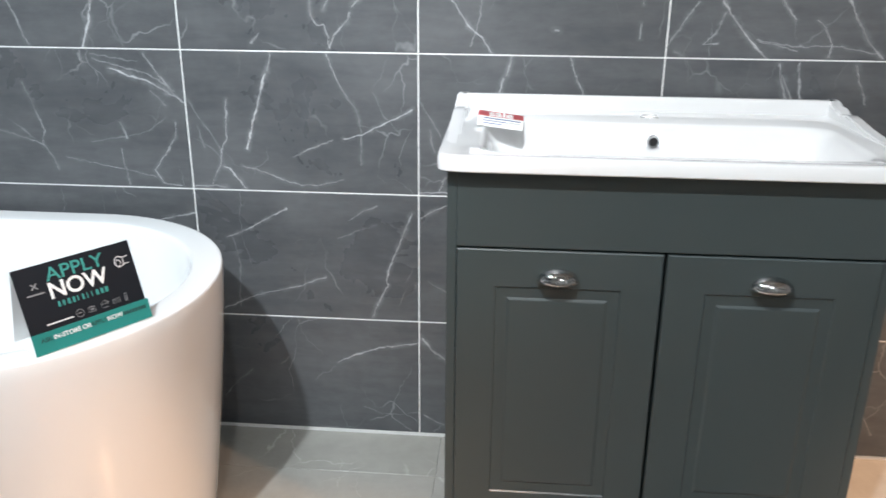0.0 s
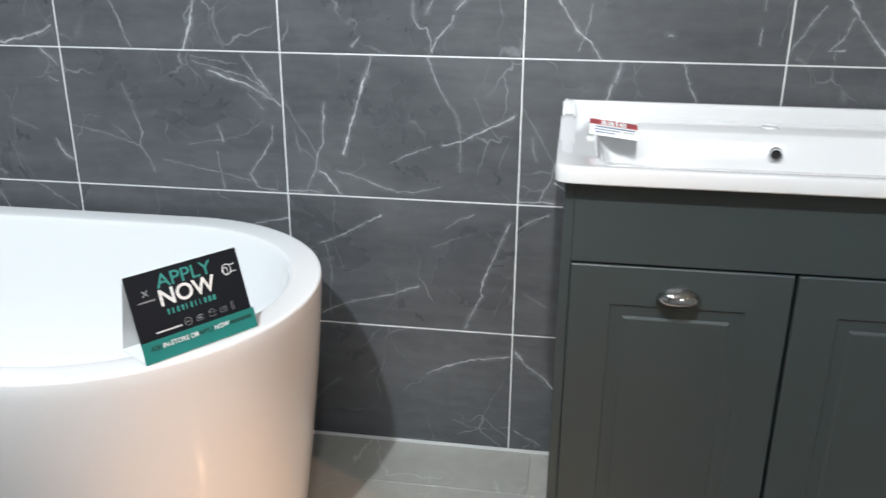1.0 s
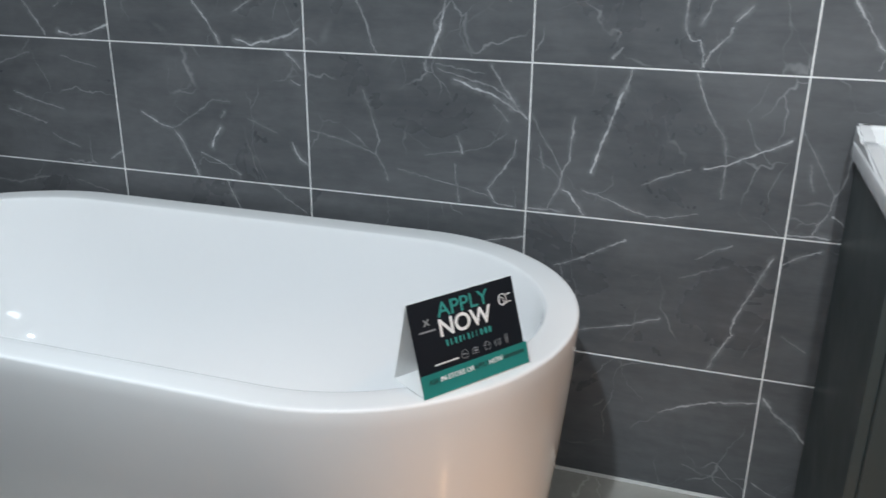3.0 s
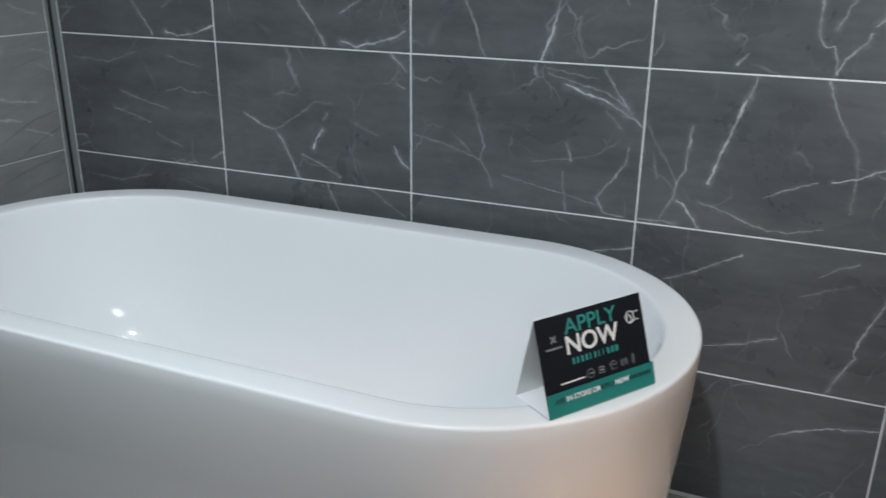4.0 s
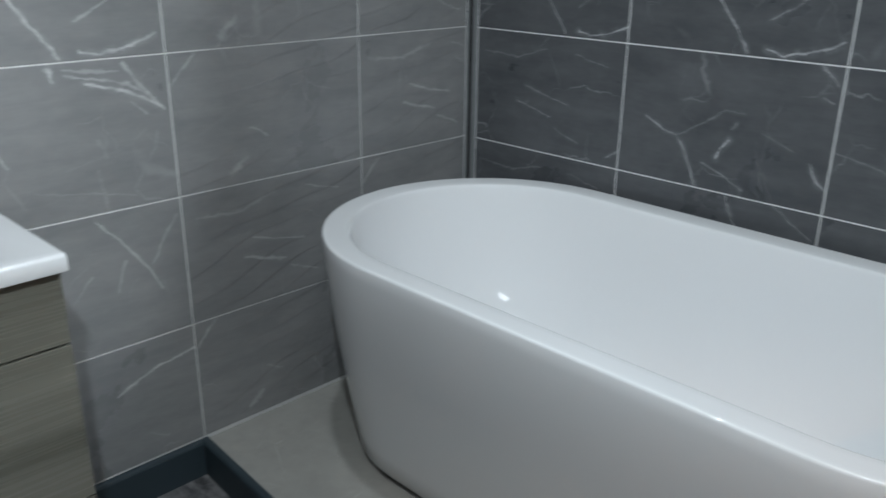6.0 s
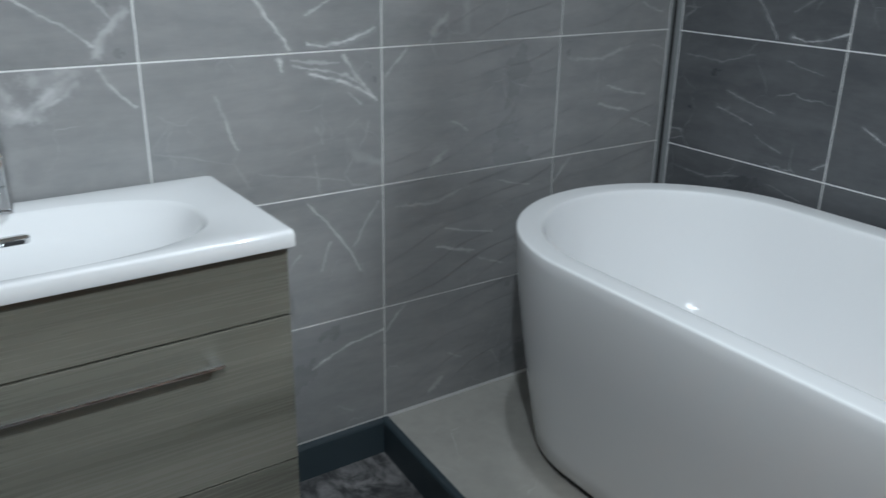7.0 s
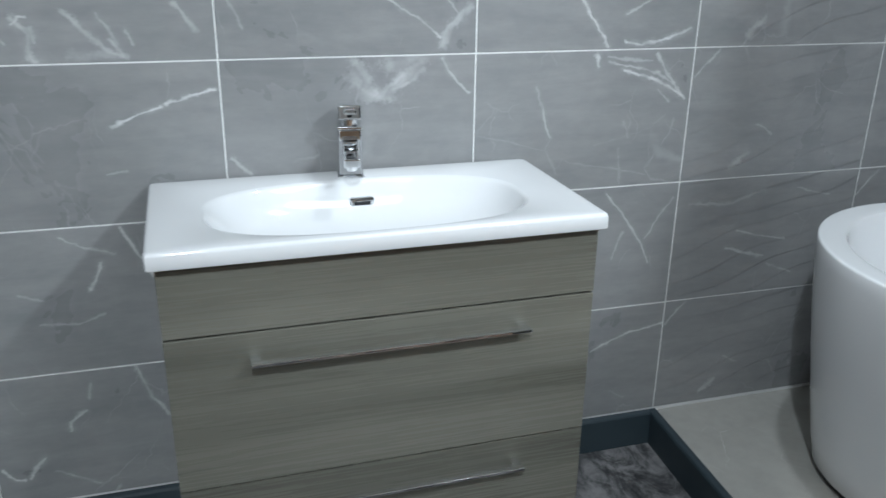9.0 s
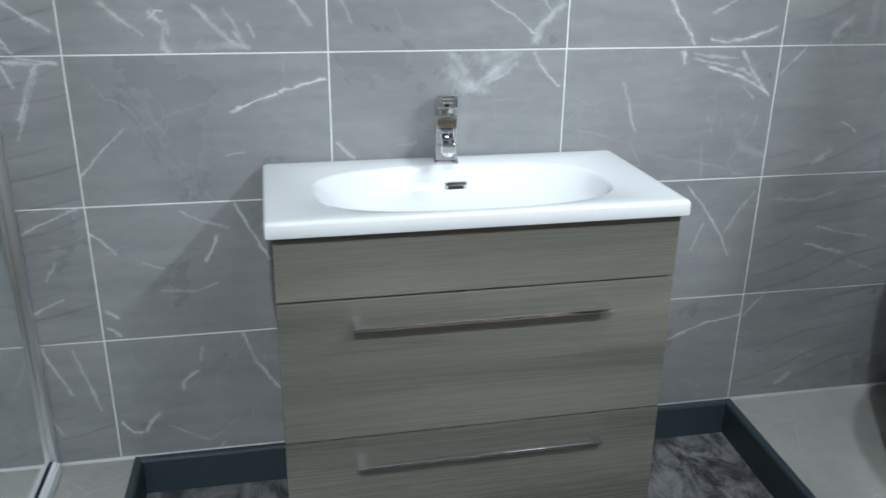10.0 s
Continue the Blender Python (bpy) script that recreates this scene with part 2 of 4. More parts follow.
veins("e", 1.2, 0.2, 0.346, 0.21, 0.444, 0.252)
veins("e", 2, 0.2, 0.085, 0.208, 0.1, 0.133, 0.092, 0.025)
veins("f", 1.5, 0.65, 0.336, 0.198, 0.393, 0.225, 0.437, 0.242, 0.542, 0.261)
veins("f", 1.3, 0.35, 0.033, 0.085, 0.067, 0.129, 0.108, 0.165)
veins("f", 1.5, 0.15, 0.404, 0.072, 0.448, 0.049)
veins("f", 1.5, 0.2, 0.184, 0.185, 0.208, 0.208)
veins("m", 2.2, 0.75, 0.007, 0.276, 0.031, 0.245, 0.074, 0.215, 0.156, 0.122)
veins("m", 1.2, 0.55, 0.012, 0.055, 0.076, 0.019)
veins("n", 1.5, 0.5, -0.001, 0.267, 0.03, 0.289, 0.071, 0.309)
veins("n", 1.3, 0.3, 0.024, 0.107, 0.073, 0.079)
veins("o", 1.6, 0.65, 0.306, 0.328, 0.322, 0.296, 0.355, 0.234)
veins("o", 1.2, 0.4, 0.423, 0.329, 0.527, 0.263)
veins("o", 1.3, 0.4, 0.121, 0.149, 0.19, 0.08)
veins("q", 1.4, 0.5, -0.002, 0.067, 0.045, 0.116, 0.098, 0.172)
veins("q", 1.6, 0.75, 0.332, 0.202, 0.382, 0.226, 0.425, 0.24)
veins("q", 1.6, 0.8, 0.436, 0.246, 0.481, 0.256, 0.535, 0.267)
veins("q", 1.3, 0.25, 0.312, 0.105, 0.349, 0.11)
veins("p", 8, 0.36, 0.277, 0.289, 0.297, 0.251, 0.344, 0.243, 0.383, 0.275, 0.422, 0.312)
veins("p", 5, 0.6, 0.293, 0.256, 0.32, 0.25)
veins("p", 9, 0.30, 0.355, 0.307, 0.408, 0.319)
veins("p", 1.8, 0.4, 0.468, 0.318, 0.505, 0.266, 0.534, 0.243)
veins("p", 2.5, 0.4, 0.009, 0.122, 0.035, 0.104, 0.051, 0.088)
veins("p", 9, 0.08, 0.304, 0.25, 0.299, 0.119)
veins("p", 9, 0.26, 0.396, 0.274, 0.415, 0.3)
veins("r", 1.6, 0.5, 0.325, 0.131, 0.358, 0.107, 0.431, 0.064, 0.466, 0.035)
veins("r", 4.5, 0.38, 0.471, 0.02, 0.485, 0.057, 0.51, 0.082, 0.536, 0.096)
veins("r", 2, 0.25, 0.015, 0.131, 0.049, 0.06)
veins("r", 1.5, 0.3, 0.475, 0.118, 0.504, 0.082)
veins("s", 2.5, 0.4, 0.081, 0.109, 0.126, 0.07, 0.162, 0.041)
veins("s", 2, 0.6, 0.182, 0.075, 0.195, 0.088, 0.206, 0.088)
veins("s", 2, 0.4, 0.212, 0.069, 0.216, 0.04)
veins("s", 3.5, 0.6, 0.207, 0.02, 0.214, 0.003)
veins("s", 2, 0.4, 0.351, 0.039, 0.372, 0.009)
veins("s", 2, 0.3, 0.381, 0.056, 0.391, 0.033)
veins("s", 5, 0.2, 0.273, 0.011, 0.355, 0.015)
veins("s", 2, 0.3, 0.473, 0.108, 0.512, 0.055)
veins("u", 1.7, 0.6, 0.004, 0.266, 0.025, 0.247, 0.052, 0.215)
veins("u", 1.3, 0.4, 0.203, 0.308, 0.249, 0.279, 0.305, 0.262)
veins("u", 1.6, 0.55, 0.322, 0.32, 0.355, 0.252, 0.389, 0.187)
veins("u", 2.2, 0.6, 0.277, 0.24, 0.262, 0.205, 0.248, 0.189)
veins("u", 1.6, 0.5, 0.01, 0.031, 0.038, 0.005)
veins("u", 2, 0.5, 0.015, 0.07, 0.036, 0.058)
veins("u", 1.5, 0.3, 0.11, 0.187, 0.151, 0.17)
veins("u", 1.3, 0.25, 0.14, 0.118, 0.222, 0.112, 0.268, 0.13)
veins("w", 1.6, 0.6, 0.013, 0.096, 0.034, 0.07, 0.053, 0.064)
veins("w", 2.2, 0.5, 0.064, 0.066, 0.083, 0.097, 0.102, 0.114)
veins("w", 2, 0.55, 0.164, 0.173, 0.166, 0.195, 0.202, 0.219)
veins("w", 1.5, 0.3, 0.221, 0.287, 0.211, 0.25)
veins("w", 1.8, 0.55, 0.317, 0.317, 0.345, 0.237, 0.395, 0.16)
veins("w", 1.3, 0.35, 0.121, 0.076, 0.212, 0.027)
veins("w", 2, 0.4, 0.236, -0.012, 0.248, 0.011)
veins("x", 1.6, 0.45, 0.344, 0.31, 0.397, 0.252, 0.453, 0.169, 0.478, 0.119)
veins("x", 1.4, 0.25, 0.398, 0.208, 0.375, 0.138)
veins("x", 1.4, 0.3, 0.531, 0.292, 0.492, 0.238, 0.461, 0.183)
veins("x", 1.4, 0.25, 0.321, 0.191, 0.276, 0.141)
veins("y", 1.5, 0.4, 0.005, 0.26, 0.065, 0.322)
veins("y", 4, 0.3, 0.139, 0.031, 0.18, 0.063)
veins("y", 1.4, 0.25, 0.201, 0.134, 0.247, 0.108)
veins("z", 1.8, 0.5, 0.406, 0.311, 0.457, 0.19)
veins("z", 1.8, 0.4, 0.473, 0.305, 0.52, 0.139)
veins("z", 1.5, 0.3, 0.402, 0.13, 0.421, 0.08)
veins("t", 1.8, 0.45, 0.367, 0.057, 0.396, 0.075, 0.471, 0.11)
veins("t", 1.6, 0.5, 0.413, 0.274, 0.475, 0.301, 0.531, 0.324)
veins("t", 1.5, 0.35, 0.442, 0.157, 0.466, 0.197)
veins("v", 1.6, 0.5, 0.427, 0.306, 0.442, 0.265)
veins("v", 2, 0.5, 0.457, 0.323, 0.531, 0.31)
veins("v", 1.8, 0.45, 0.487, 0.307, 0.47, 0.271, 0.453, 0.212)
veins("v", 1.5, 0.3, 0.49, 0.293, 0.435, 0.152)
veins("k", 1.8, 0.6, 0.371, 0.124, 0.393, 0.079, 0.421, 0.038, 0.452, 0.005)
veins("k", 1.6, 0.45, 0.309, 0.08, 0.327, 0.068, 0.343, 0.031, 0.341, 0.007)
veins("k", 1.3, 0.35, 0.188, 0.04, 0.261, 0.025, 0.343, 0.029, 0.439, 0.015)
veins("l", 1.8, 0.5, 0.402, 0.321, 0.418, 0.279, 0.434, 0.236)
veins("p", 5, 0.45, 0.282, 0.315, 0.305, 0.276, 0.296, 0.251, 0.33, 0.244, 0.369, 0.275, 0.414, 0.306)
veins("p", 4, 0.4, 0.356, 0.256, 0.396, 0.268, 0.428, 0.3)
veins("r", 5, 0.35, 0.532, 0.1, 0.491, 0.057, 0.473, 0.02)
veins("s", 3, 0.4, 0.182, 0.086, 0.207, 0.057, 0.202, 0.011)
veins("s", 2.5, 0.35, 0.268, 0.097, 0.304, 0.057, 0.342, 0.021, 0.377, 0.009)
veins("s", 2, 0.3, 0.33, 0.091, 0.356, 0.05, 0.36, 0.015)
veins("v", 2, 0.45, 0.433, 0.317, 0.491, 0.31, 0.53, 0.315)
veins("v", 2, 0.4, 0.49, 0.305, 0.466, 0.253, 0.446, 0.194)
veins("k", 2, 0.5, 0.447, 0.104, 0.484, 0.076, 0.528, 0.048)
DARK_TILE = {k: marble("dark_marble_print_" + k, DARK, DARK2, VEIN, [(*e[:5], min(1.0, e[5] * 1.0)) for e in v], seed=3.1 * i + 1) for i, (k, v) in enumerate(PRINTS.items())}
GREY_TILE = {k: marble("grey_marble_print_" + k, GREY, GREY2, GVEIN, [(*e[:5], min(0.7, e[5] * (0.3 if k == "a" and e[1] < 0.2 else 1.0))) for e in v], seed=2.3 * i + 40, faint=0.25, wob=0.010, broad=1.9) for i, (k, v) in enumerate(PRINTS.items())}
M_GROUT = simple("white_grout", (0.72, 0.72, 0.71), 0.85, mottle=0.1, bump=0.2)
M_FLOOR_TILE = marble("beige_grey_floor_tile", (0.30, 0.292, 0.268), (0.41, 0.40, 0.37), (0.66, 0.65, 0.62), rough=0.20, seed=80, faint=0.6, flat=True)
M_FLOOR_GROUT = simple("floor_grout", (0.52, 0.51, 0.48), 0.85, mottle=0.1)


def stone_floor():
    n = Nodes("dark_stone_vinyl_floor")
    p = n.coord()
    cloud = n.noise(n.vec("MULTIPLY", p, (1.0, 1.7, 1.0)), 5.5, 6.0, 0.68, distort=1.4)
    blot = n.noise(p, 17.0, 5.0, 0.7, distort=0.8)
    tone = n.math("ADD", n.math("MULTIPLY", cloud, 0.75), n.math("MULTIPLY", blot, 0.25))
    n.set(colour=n.mix(n.span(tone, 0.40, 0.62), (0.030, 0.031, 0.034), (0.23, 0.225, 0.225)), rough=n.span(blot, 0.3, 0.7, 0.35, 0.5))
    n.bump(blot, 0.1, 0.001)
    return n.mat


M_LOW_FLOOR = stone_floor()


def oak_floor():
    n = Nodes("warm_oak_laminate")
    p = n.coord()
    board = n.node("ShaderNodeTexBrick")
    n.put(board.inputs["Vector"], p)
    for key, value in (("Scale", 1.0), ("Brick Width", 1.2), ("Row Height", 0.19), ("Mortar Size", 0.0015)):
        n.put(board.inputs[key], value)
    n.put(board.inputs["Color1"], (0.36, 0.235, 0.14))
    n.put(board.inputs["Color2"], (0.46, 0.31, 0.19))
    n.put(board.inputs["Mortar"], (0.16, 0.09, 0.05))
    grain = n.noise(n.vec("MULTIPLY", p, (2.0, 30.0, 1.0)), 3.0, 4.0, 0.6)
    n.set(colour=n.mix(n.math("MULTIPLY", grain, 0.35), board.outputs["Color"], (0.30, 0.17, 0.085)), rough=n.span(grain, 0.3, 0.7, 0.28, 0.42))
    return n.mat


M_OAK = oak_floor()
M_SKIRT = simple("slate_blue_painted_wood", (0.030, 0.046, 0.056), 0.5, mottle=0.12, bump=0.1)
M_PAINT = simple("pale_wall_paint", (0.72, 0.72, 0.71), 0.8, mottle=0.03, bump=0.1)
M_CEIL = simple("white_ceiling_paint", (0.80, 0.80, 0.79), 0.85, mottle=0.02)
M_ACRYLIC = simple("white_bath_acrylic", (0.80, 0.805, 0.81), 0.065, mottle=0.012, scale=8, coat=0.35)
M_CERAMIC = simple("white_ceramic_glaze", (0.77, 0.775, 0.78), 0.09, mottle=0.01, scale=8, coat=0.7)
# Near-black for small dark parts; also stands for shade in gaps and openings.
M_BLACK = simple("black_and_gap_shade", (0.012, 0.012, 0.013), 0.6)
M_CHROME = simple("polished_chrome", (0.80, 0.81, 0.82), 0.04, metal=1.0, mottle=0.03)
M_ALU = simple("satin_aluminium", (0.86, 0.87, 0.88), 0.36, metal=1.0, mottle=0.06)
# Paler, part-diffuse aluminium: the brightness of a reflected lamp is in the colour.
M_ALU_LIT = simple("lit_aluminium", (0.80, 0.80, 0.82), 0.34, metal=0.35, mottle=0.04)
M_TRIM = simple("grey_tile_trim", (0.20, 0.21, 0.215), 0.35, mottle=0.06)
M_CAB = simple("dark_green_grey_paint", (0.043, 0.057, 0.059), 0.42, mottle=0.05, bump=0.05)
M_CARDBLACK = simple("black_printed_card", (0.006, 0.009, 0.014), 0.55, mottle=0.1)
M_CARDBLACK.node_tree.nodes["Principled BSDF"].inputs["Specular IOR Level"].default_value = 0.2
M_CARDTEAL = simple("teal_printed_card", (0.012, 0.20, 0.18), 0.4, mottle=0.05)
M_CARDWHITE = simple("white_card", (0.78, 0.78, 0.77), 0.6, mottle=0.03)
M_INKTEAL = simple("teal_ink", (0.03, 0.27, 0.24), 0.45)
M_INKWHITE = simple("white_ink", (0.80, 0.80, 0.80), 0.5)
M_INKGREY = simple("grey_ink", (0.25, 0.26, 0.27), 0.5)
M_INKDARK = simple("dark_ink", (0.01, 0.05, 0.05), 0.5)
M_RED = simple("red_print", (0.62, 0.12, 0.13), 0.5)
M_INKBLUE = simple("blue_ink", (0.10, 0.13, 0.30), 0.5)


def wood_front():
    n = Nodes("grey_oak_foil")
    p = n.coord()
    w = n.math("MULTIPLY", n.rnd(), 13.0)
    drift = n.vec("SCALE", n.vec("SUBTRACT", n.noise(n.vec("MULTIPLY", p, (1.0, 1.0, 2.0)), 3.0, 2.0, 0.5, w=w, colour=True), (0.5, 0.5, 0.5)), scale=0.05)
    q = n.vec("ADD", p, drift)
    broad = n.noise(n.vec("MULTIPLY", q, (0.45, 0.45, 7.5)), 1.3, 1.2, 0.4, w=w, distort=0.4)
    bands = n.noise(n.vec("MULTIPLY", q, (0.5, 0.5, 13.0)), 1.6, 2.0, 0.5, w=n.math("ADD", w, 5.0))
    streak = n.noise(n.vec("MULTIPLY", p, (2.0, 2.0, 90.0)), 2.0, 4.0, 0.6, w=w)
    tone = n.math("ADD", n.math("ADD", n.math("MULTIPLY", broad, 0.92), n.math("MULTIPLY", bands, 0.06)), n.math("MULTIPLY", streak, 0.02))
    base = n.mix(n.span(tone, 0.30, 0.72), (0.120, 0.118, 0.097), (0.200, 0.194, 0.162))
    # dark heart lines that come and go, and a few small knots
    heart = n.span(n.math("ABSOLUTE", n.math("SUBTRACT", bands, 0.44)), 0.0, 0.045, 1.0, 0.0)
    heart = n.math("MULTIPLY", heart, n.span(n.noise(n.vec("MULTIPLY", p, (1.0, 1.0, 5.0)), 3.2, 2.0, 0.5, w=n.math("ADD", w, 2.0)), 0.50, 0.64))
    knot = n.span(n.noise(n.vec("MULTIPLY", p, (1.0, 1.0, 2.2)), 9.0, 3.0, 0.6, w=n.math("ADD", w, 8.0), distort=1.2), 0.70, 0.80)
    mark = n.math("MAXIMUM", n.math("MULTIPLY", heart, 0.35), n.math("MULTIPLY", knot, 0.6))
    n.set(colour=n.mix(mark, base, (0.075, 0.074, 0.058)), rough=n.span(streak, 0.3, 0.7, 0.22, 0.32))
    n.bump(streak, 0.008, 0.001)
    return n.mat


M_WOOD = wood_front()


def clear_glass():
    n = Nodes("clear_glass")
    n.set(colour=(0.93, 0.97, 0.96), rough=0.01, transmit=1.0, ior=1.45)
    return n.mat


M_GLASS = clear_glass()

# ---- building helpers ----


def link_mesh(name, bm, material, smooth=False):
    me = bpy.data.meshes.new(name)
    bm.normal_update()
    bm.to_mesh(me)
    bm.free()
    me.materials.append(material)
    if smooth:
        me.polygons.foreach_set("use_smooth", [True] * len(me.polygons))
        me.set_sharp_from_angle(angle=radians(38))
    return me


def part(name, bm, material, parent=None, label="", smooth=False, at=None):
    ob = new(name, link_mesh(name, bm, material, smooth))
    if parent is not None:
        ob.parent = parent
    if at is not None:
        ob.matrix_local = at
    return tagged(ob, label)


def thing(name, label, category, at=None, group="", kind=""):
    ob = new(name)
    ob.empty_display_size = 0.05
    if at is not None:
        ob.matrix_world = at
    return tagged(ob, label, category, group, kind)


def box(x0, x1, y0, y1, z0, z1, bevel=0.0, segments=2, bm=None):
    """A block with rounded edges; joins bm where one is given."""
    b = bmesh.new()
    bmesh.ops.create_cube(b, size=1.0)
    for v in b.verts:
        v.co = Vector((x0 + (v.co.x + 0.5) * (x1 - x0), y0 + (v.co.y + 0.5) * (y1 - y0), z0 + (v.co.z + 0.5) * (z1 - z0)))
    if bevel:
        bmesh.ops.bevel(b, geom=b.edges[:], offset=bevel, segments=segments, affect="EDGES", profile=0.5)
    if bm is None:
        return b
    return join(bm, b)


def join(bm, other):
    me = bpy.data.meshes.new("joining")
    other.to_mesh(me)
    other.free()
    bm.from_mesh(me)
    bpy.data.meshes.remove(me)
    return bm


def loft(rings, cap_start=False, cap_end=False, close=True):
    """A skin over rings of equal count."""
    bm = bmesh.new()
    rows = [[bm.verts.new(p) for p in ring] for ring in rings]
    n = len(rows[0])
    for a, b in zip(rows, rows[1:]):
        for i in range(n if close else n - 1):
            j = (i + 1) % n
            bm.faces.new((a[i], a[j], b[j], b[i]))
    if cap_start:
        bm.faces.new(list(reversed(rows[0])))
    if cap_end:
        bm.faces.new(rows[-1])
    return bm


def tube(path, radius, sides=12, caps=True):
    """A round bar along a line of points."""
    rings = []
    for i, p in enumerate(path):
        p = Vector(p)
        d = (Vector(path[min(i + 1, len(path) - 1)]) - Vector(path[max(i - 1, 0)])).normalized()
        side = d.cross(Vector((0, 0, 1)) if abs(d.z) < 0.9 else Vector((1, 0, 0))).normalized()
        up = side.cross(d)
        rings.append([p + radius * (math.cos(2 * math.pi * k / sides) * side + math.sin(2 * math.pi * k / sides) * up) for k in range(sides)])
    return loft(rings, caps, caps)


def lettering(text, size, material, parent, at, name="lettering", bold=0.0):
    """Words as a thin mesh, centred on the place given."""
    curve = bpy.data.curves.new("words", "FONT")
    curve.body, curve.size, curve.align_x, curve.align_y, curve.extrude, curve.offset = text, size, "CENTER", "CENTER", 0.0002, bold
    temp = new("words", curve)
    me = bpy.data.meshes.new_from_object(temp.evaluated_get(bpy.context.evaluated_depsgraph_get()))
    bpy.data.objects.remove(temp)
    me.materials.clear()
    me.materials.append(material)
    ob = new(name, me)
    ob.parent = parent
    ob.matrix_local = at
    return ob


# ---- structure: floors, walls, ceiling ----
RIGHT, BACK, LOW = 4.6, -4.3, -0.096
PLAT_Y, PLAT_END = -0.9635, -0.27  # front edge of the bath platform at the corner, and its slight skew over the run
BAY = 2.05
for name, x0, x1, mat, label in (("floor", -0.12, BAY, M_LOW_FLOOR, "dark grey stone-effect vinyl floor"), ("floor_aisle", BAY, RIGHT + 0.1, M_OAK, "warm oak laminate floor")):
    tagged(part(name, box(x0, x1, BACK - 0.1, 0.12, LOW - 0.15, LOW), mat), label, "floor", kind="structure")



def wall(name, label, x0, x1, y0, y1, material):
    return tagged(part(name, box(x0, x1, y0, y1, LOW - 0.1, CEIL + 0.05), material), label, "wall", kind="structure")


wall_a = wall("wall_north", "dark grey marble-effect tiled wall with white grout", -0.12, RIGHT + 0.1, 0.0014, 0.12, M_GROUT)
wall_b = wall("wall_west", "mid grey marble-effect tiled wall with white grout", -0.12, -0.0014, BACK - 0.1, 0.0014, M_GROUT)
wall("wall_east", "plain pale painted wall", RIGHT, RIGHT + 0.1, BACK, 0.0, M_PAINT)
wall("wall_south", "plain pale painted wall", 0.0, RIGHT, BACK - 0.1, BACK, M_PAINT)
tagged(part("ceiling", box(-0.12, RIGHT + 0.1, BACK - 0.1, 0.12, CEIL, CEIL + 0.1), M_CEIL), "plain white ceiling", "ceiling", kind="structure")


def prism(corners, z0, z1):
    return loft([[(x, y, z0) for x, y in corners], [(x, y, z1) for x, y in corners]], True, True)


def edge_y(x):
    return PLAT_Y - 0.062 * x


plat = part("platform", prism([(0.0, 0 - 0.0), (0.0, edge_y(0.0)), (RIGHT, edge_y(RIGHT)), (RIGHT, 0.0)], LOW, -0.006), M_FLOOR_GROUT)
tagged(plat, "raised platform floor with beige-grey tiles under the bath", "floor", kind="structure")
SHOWER_Y = -2.585
plat2 = part("platform", prism([(0.0, SHOWER_Y), (0.0, BACK), (2.2, BACK), (2.2, SHOWER_Y)], LOW, -0.006), M_FLOOR_GROUT)
tagged(plat2, "raised shower floor with beige-grey tiles", "floor", kind="structure")


def skirting(name, p, q, thick, parent=None):
    """A painted board with an eased top edge from p to q; its face stands to the left of that way."""
    p, q = Vector((*p, 0)), Vector((*q, 0))
    run = (q - p).normalized()
    out = Vector((-run.y, run.x, 0))
    top = 0.004
    prof = [(0, LOW), (thick, LOW), (thick, top - 0.008), (thick - 0.003, top - 0.002), (thick - 0.008, top), (0, top)]
    bm = loft([[p + out * a + Vector((0, 0, z)) for a, z in prof], [q + out * a + Vector((0, 0, z)) for a, z in prof]], True, True)
    bmesh.ops.recalc_face_normals(bm, faces=bm.faces[:])
    return tagged(part(name, bm, M_SKIRT), "slate-blue painted skirting board", "skirting", kind="structure")


skirting("baseboard", (0.0, -0.985), (0.0, SHOWER_Y + 0.016), 0.016).name = "baseboard_1"
skirting("baseboard", (RIGHT, edge_y(RIGHT) - 0.001), (0.0, edge_y(0) - 0.001), 0.020).name = "baseboard_2"
skirting("baseboard", (0.0, SHOWER_Y + 0.001), (2.2, SHOWER_Y + 0.001), 0.020).name = "baseboard_3"

# ---- bath ----
BX, BY, BA, BR, BZ = 0.9755, -0.447, 0.4470, 0.411, 0.602


def stadium(z, inset, shorter=0.0, count=44, long=24):
    a, r = BA - shorter, BR - inset
    ring = [(BX + a + r * math.cos(t), BY + r * math.sin(t), z) for t in [math.pi * (i / count - 0.5) for i in range(count + 1)]]
    ring += [(BX + a - 2 * a * i / long, BY + r, z) for i in range(1, long)]
    ring += [(BX - a + r * math.cos(t), BY + r * math.sin(t), z) for t in [math.pi * (i / count + 0.5) for i in range(count + 1)]]
    ring += [(BX - a + 2 * a * i / long, BY - r, z) for i in range(1, long)]
    return ring


